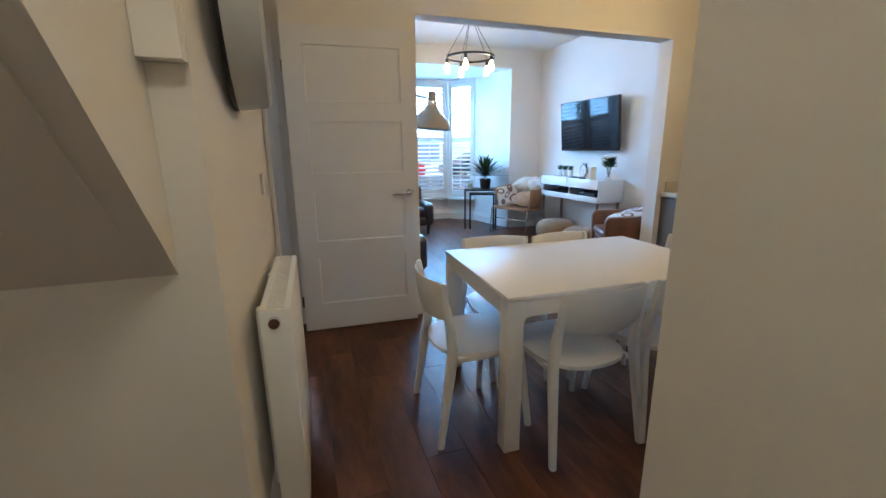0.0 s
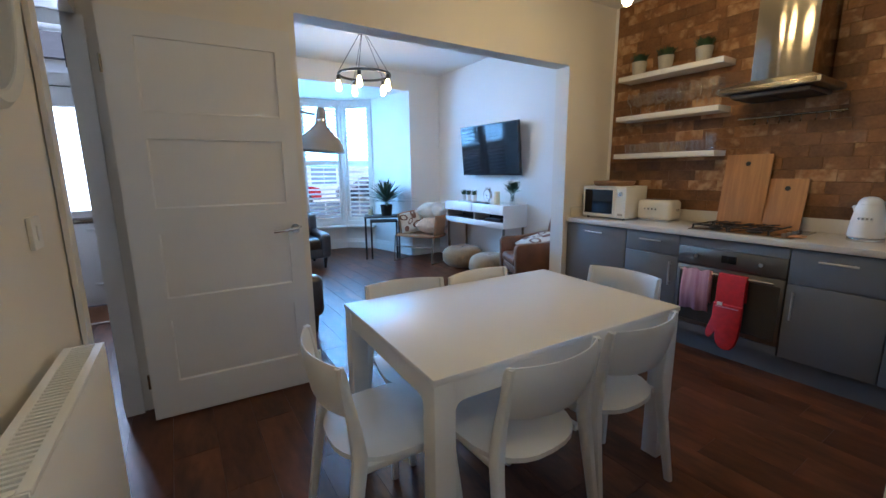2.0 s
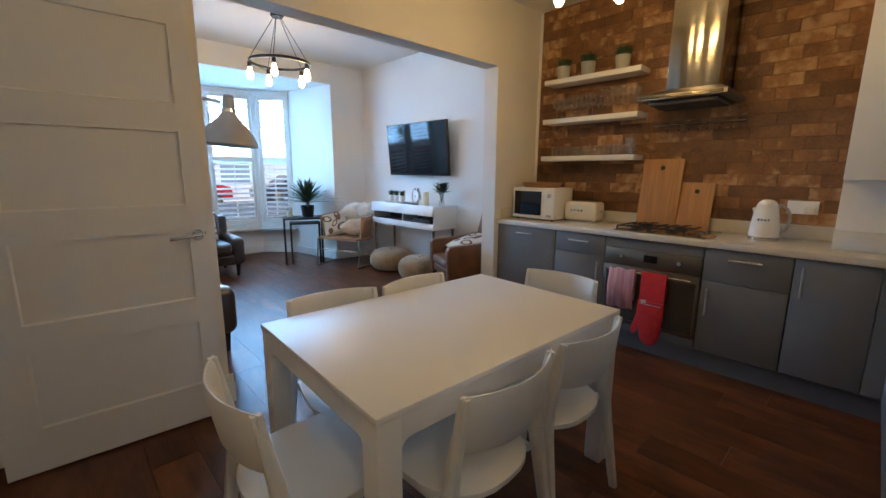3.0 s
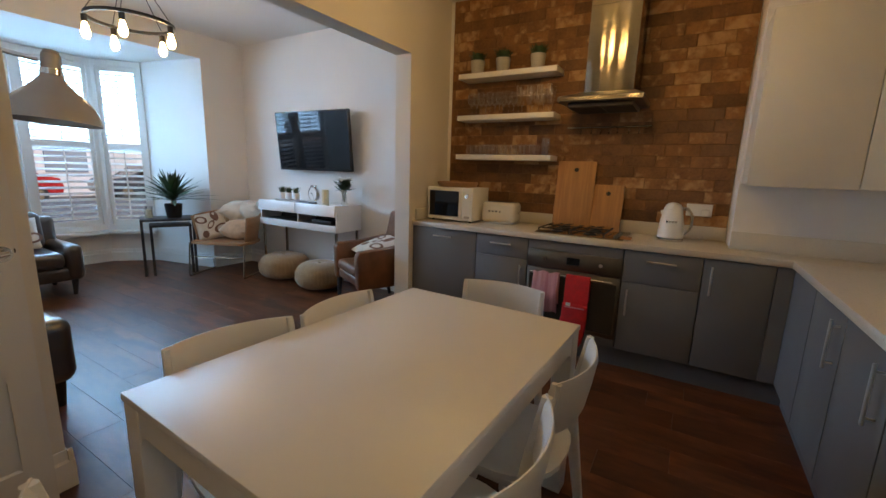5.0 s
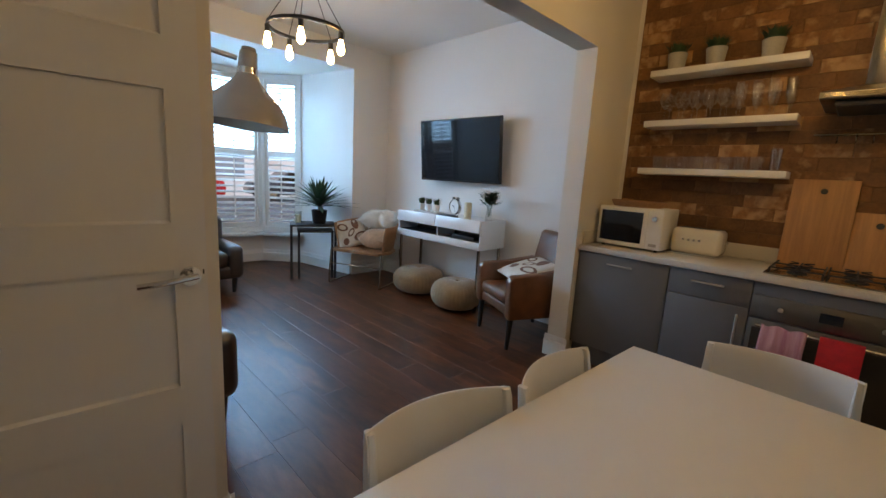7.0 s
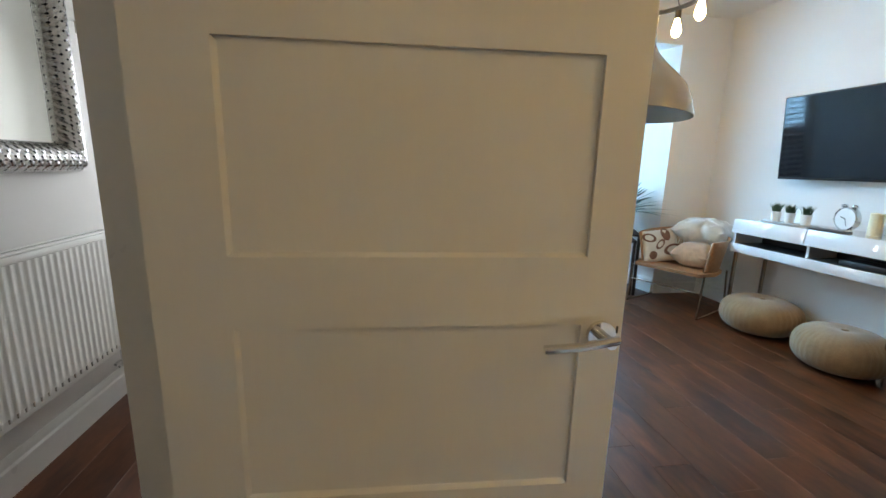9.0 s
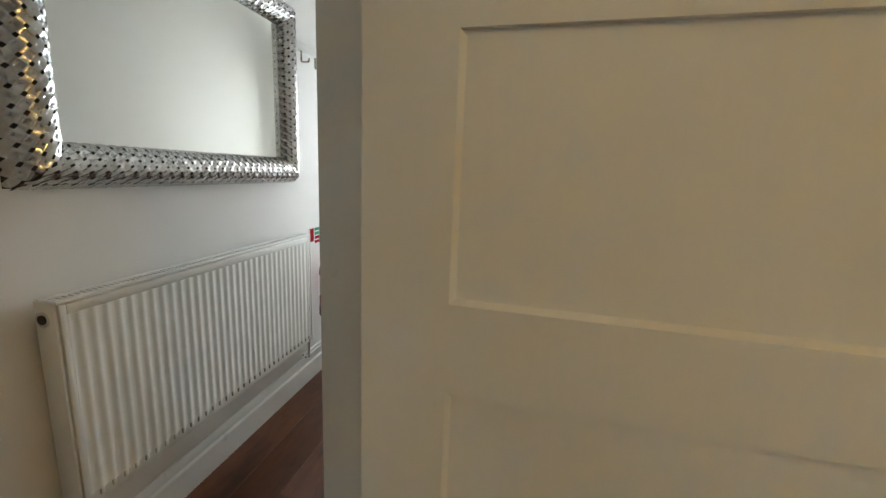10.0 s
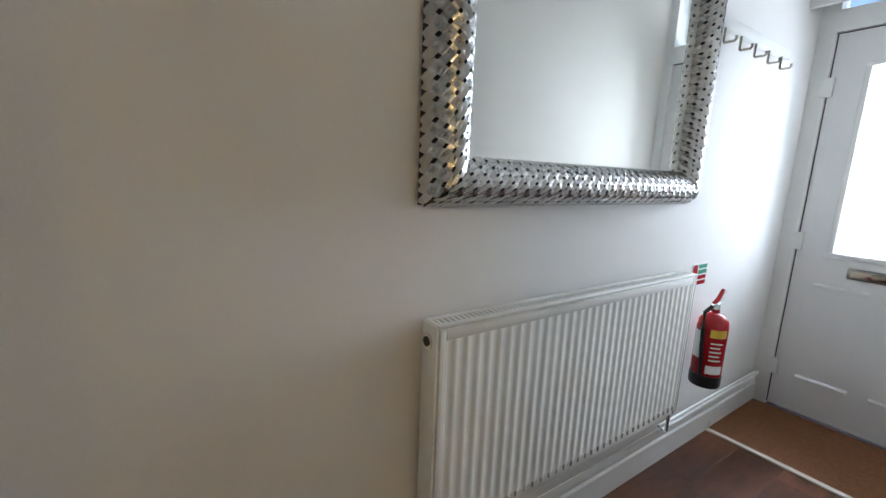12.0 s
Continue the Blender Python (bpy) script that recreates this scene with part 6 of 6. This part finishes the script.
def car(x, y, col, label):
    """A parked car, long side to the house."""
    t = thing("parked_car", label, "car", pose(x, y, -0.25))
    paint = mat("car_paint", col, 0.25, coat=0.6, var=0.02)
    bm = bmesh.new()
    prism(bm, [(-2.0, 0.30), (-2.05, 0.62), (-1.9, 0.82), (-1.05, 0.92), (-0.50, 1.38), (0.75, 1.42), (1.35, 0.98), (1.95, 0.88), (2.05, 0.60), (2.0, 0.30)], "y", -0.80, 0.80)
    bmesh.ops.bevel(bm, geom=bm.edges[:], offset=0.05, segments=2, profile=0.5, affect="EDGES")
    part("body", bm, paint, t)
    for x0, x1, xt0, xt1 in ((-0.92, -0.02, -0.46, -0.02), (0.04, 1.15, 0.04, 0.70)):
        bm = bmesh.new()
        prism(bm, [(x0, 0.95), (x1, 0.95), (xt1, 1.33), (xt0, 1.33)], "y", -0.812, -0.79)
        part("side_window", bm, BLACKGLOSS, t)
    for wx in (-1.28, 1.28):
        for wy in (-0.72, 0.72):
            wh = part("wheel", cyl(bmesh.new(), (wx, wy - 0.10, 0.31), (wx, wy + 0.10, 0.31), 0.31, n=28), BLACKPLASTIC, t)
            part("rim", cyl(bmesh.new(), (wx, wy - 0.105, 0.31), (wx, wy - 0.095, 0.31), 0.2, n=20), STEEL, wh)
    return t


car(4.3, 21.5, (0.45, 0.02, 0.02), "red car parked in the street")
car(9.6, 21.6, (0.03, 0.035, 0.05), "dark blue car parked in the street")
car(-1.2, 21.5, (0.35, 0.36, 0.38), "silver car parked in the street")
ho = thing("terraced_house", "pale rendered terraced house row across the street", "house", pose(0, 24, -0.25))
part("wall", B(-25, 25, 0, 6, 0, 6.2), mat("pale_render", (0.84, 0.84, 0.83), 0.9, var=0.08, scale=1.0, bump=0.2), ho)
bm = bmesh.new()
prism(bm, [(-0.4, 6.2), (3, 8.6), (6.4, 6.2)], "x", -25, 25)
part("roof", bm, mat("slate_roof", (0.10, 0.10, 0.11), 0.8, var=0.2, scale=3), ho)
for k in range(10):
    for z in (1.0, 3.9):
        w_ = part("window", B(-22.5 + 5 * k - 0.7, -22.5 + 5 * k + 0.7, -0.05, 0.02, z, z + 1.5), mat("far_window_glass", (0.30, 0.36, 0.42), 0.12) if k == 0 and z < 2 else bpy.data.materials["far_window_glass"], ho)
        part("frame", B(-22.5 + 5 * k - 0.78, -22.5 + 5 * k + 0.78, -0.03, 0.01, z - 0.08, z), TRIM, w_)
    part("door", B(-20.8 + 5 * k, -19.9 + 5 * k, -0.05, 0.02, 0.0, 2.1), DOOR, ho)

# ---------------------------------------------------------------- bricks and planks
def brick_mesh(w, h, t):
    bm = bmesh.new()
    x0, x1 = -t, 0.0
    vs = [bm.verts.new(p) for p in ((x1, -w / 2, -h / 2), (x1, w / 2, -h / 2), (x1, w / 2, h / 2), (x1, -w / 2, h / 2),
                                     (x0, -w / 2 + 0.002, -h / 2 + 0.002), (x0, w / 2 - 0.002, -h / 2 + 0.002), (x0, w / 2 - 0.002, h / 2 - 0.002), (x0, -w / 2 + 0.002, h / 2 - 0.002))]
    for f in ((0, 3, 2, 1), (4, 5, 6, 7), (0, 1, 5, 4), (1, 2, 6, 5), (2, 3, 7, 6), (3, 0, 4, 7)):
        bm.faces.new([vs[k] for k in f])
    return mesh("brick", bm, BRICK, smooth=False)


bw = struct("brick_wall", B(XR - 0.005, XR - 0.001, 1.0, Y1 - 0.035, 0.985, H - 0.002), MORTAR, "brown brick effect feature wall behind the hob", "wall")
BH, BWD = 0.0815, 0.222
BM = {}
z, row = 0.987, 0
rb = random.Random(2)
while z + BH < H:
    y = 1.0 - (0.11 if row % 2 else 0.0) - 0.03 * (row % 3)
    while y < Y1 - 0.037:
        a, b = max(1.0, y), min(Y1 - 0.037, y + BWD)
        if b - a > 0.02:
            key = (round(b - a, 2), rb.choice((0.0022, 0.0030, 0.0040)))
            if key not in BM:
                BM[key] = brick_mesh(key[0] - 0.0018, BH - 0.0018, key[1])
            ob = new("brick", BM[key])
            ob.parent = bw
            ob.matrix_local = pose(XR - 0.005, (a + b) / 2, z + BH / 2)
        y += BWD
    z += BH
    row += 1

PM = {}
floor_ob = bpy.data.objects["floor"]
rp = random.Random(6)


def plank_mesh(w, l):
    key = (round(w, 3), round(l, 3))
    if key not in PM:
        bm = bmesh.new()
        w, l = key
        e = 0.0005
        vs = [bm.verts.new(p) for p in ((-w / 2, -l / 2, -0.012), (w / 2, -l / 2, -0.012), (w / 2, l / 2, -0.012), (-w / 2, l / 2, -0.012),
                                        (-w / 2, -l / 2, -e), (w / 2, -l / 2, -e), (w / 2, l / 2, -e), (-w / 2, l / 2, -e),
                                        (-w / 2 + 0.001, -l / 2 + 0.001, 0), (w / 2 - 0.001, -l / 2 + 0.001, 0), (w / 2 - 0.001, l / 2 - 0.001, 0), (-w / 2 + 0.001, l / 2 - 0.001, 0))]
        for f in ((8, 9, 10, 11), (4, 5, 9, 8), (5, 6, 10, 9), (6, 7, 11, 10), (7, 4, 8, 11), (0, 1, 5, 4), (1, 2, 6, 5), (2, 3, 7, 6), (3, 0, 4, 7)):
            bm.faces.new([vs[k] for k in f])
        PM[key] = mesh("plank", bm, PLANK, smooth=False)
    return PM[key]


PW, PL = 0.19, 1.22


def plank(x0, x1, y0, y1):
    ob = new("plank", plank_mesh(x1 - x0 - 0.0006, y1 - y0 - 0.0006))
    ob.parent = floor_ob
    ob.matrix_local = pose((x0 + x1) / 2, (y0 + y1) / 2, 0)


x = -0.965
while x < 3.99:
    top = 5.345 if x < -0.15 else 7.8
    y = -1.5 - rp.uniform(0, PL)
    while y < top:
        a, b = max(-1.5, y), min(top, y + PL)
        if b - a > 0.05:
            plank(x, min(x + PW, 3.995), a, b)
        y += PL
    x += PW
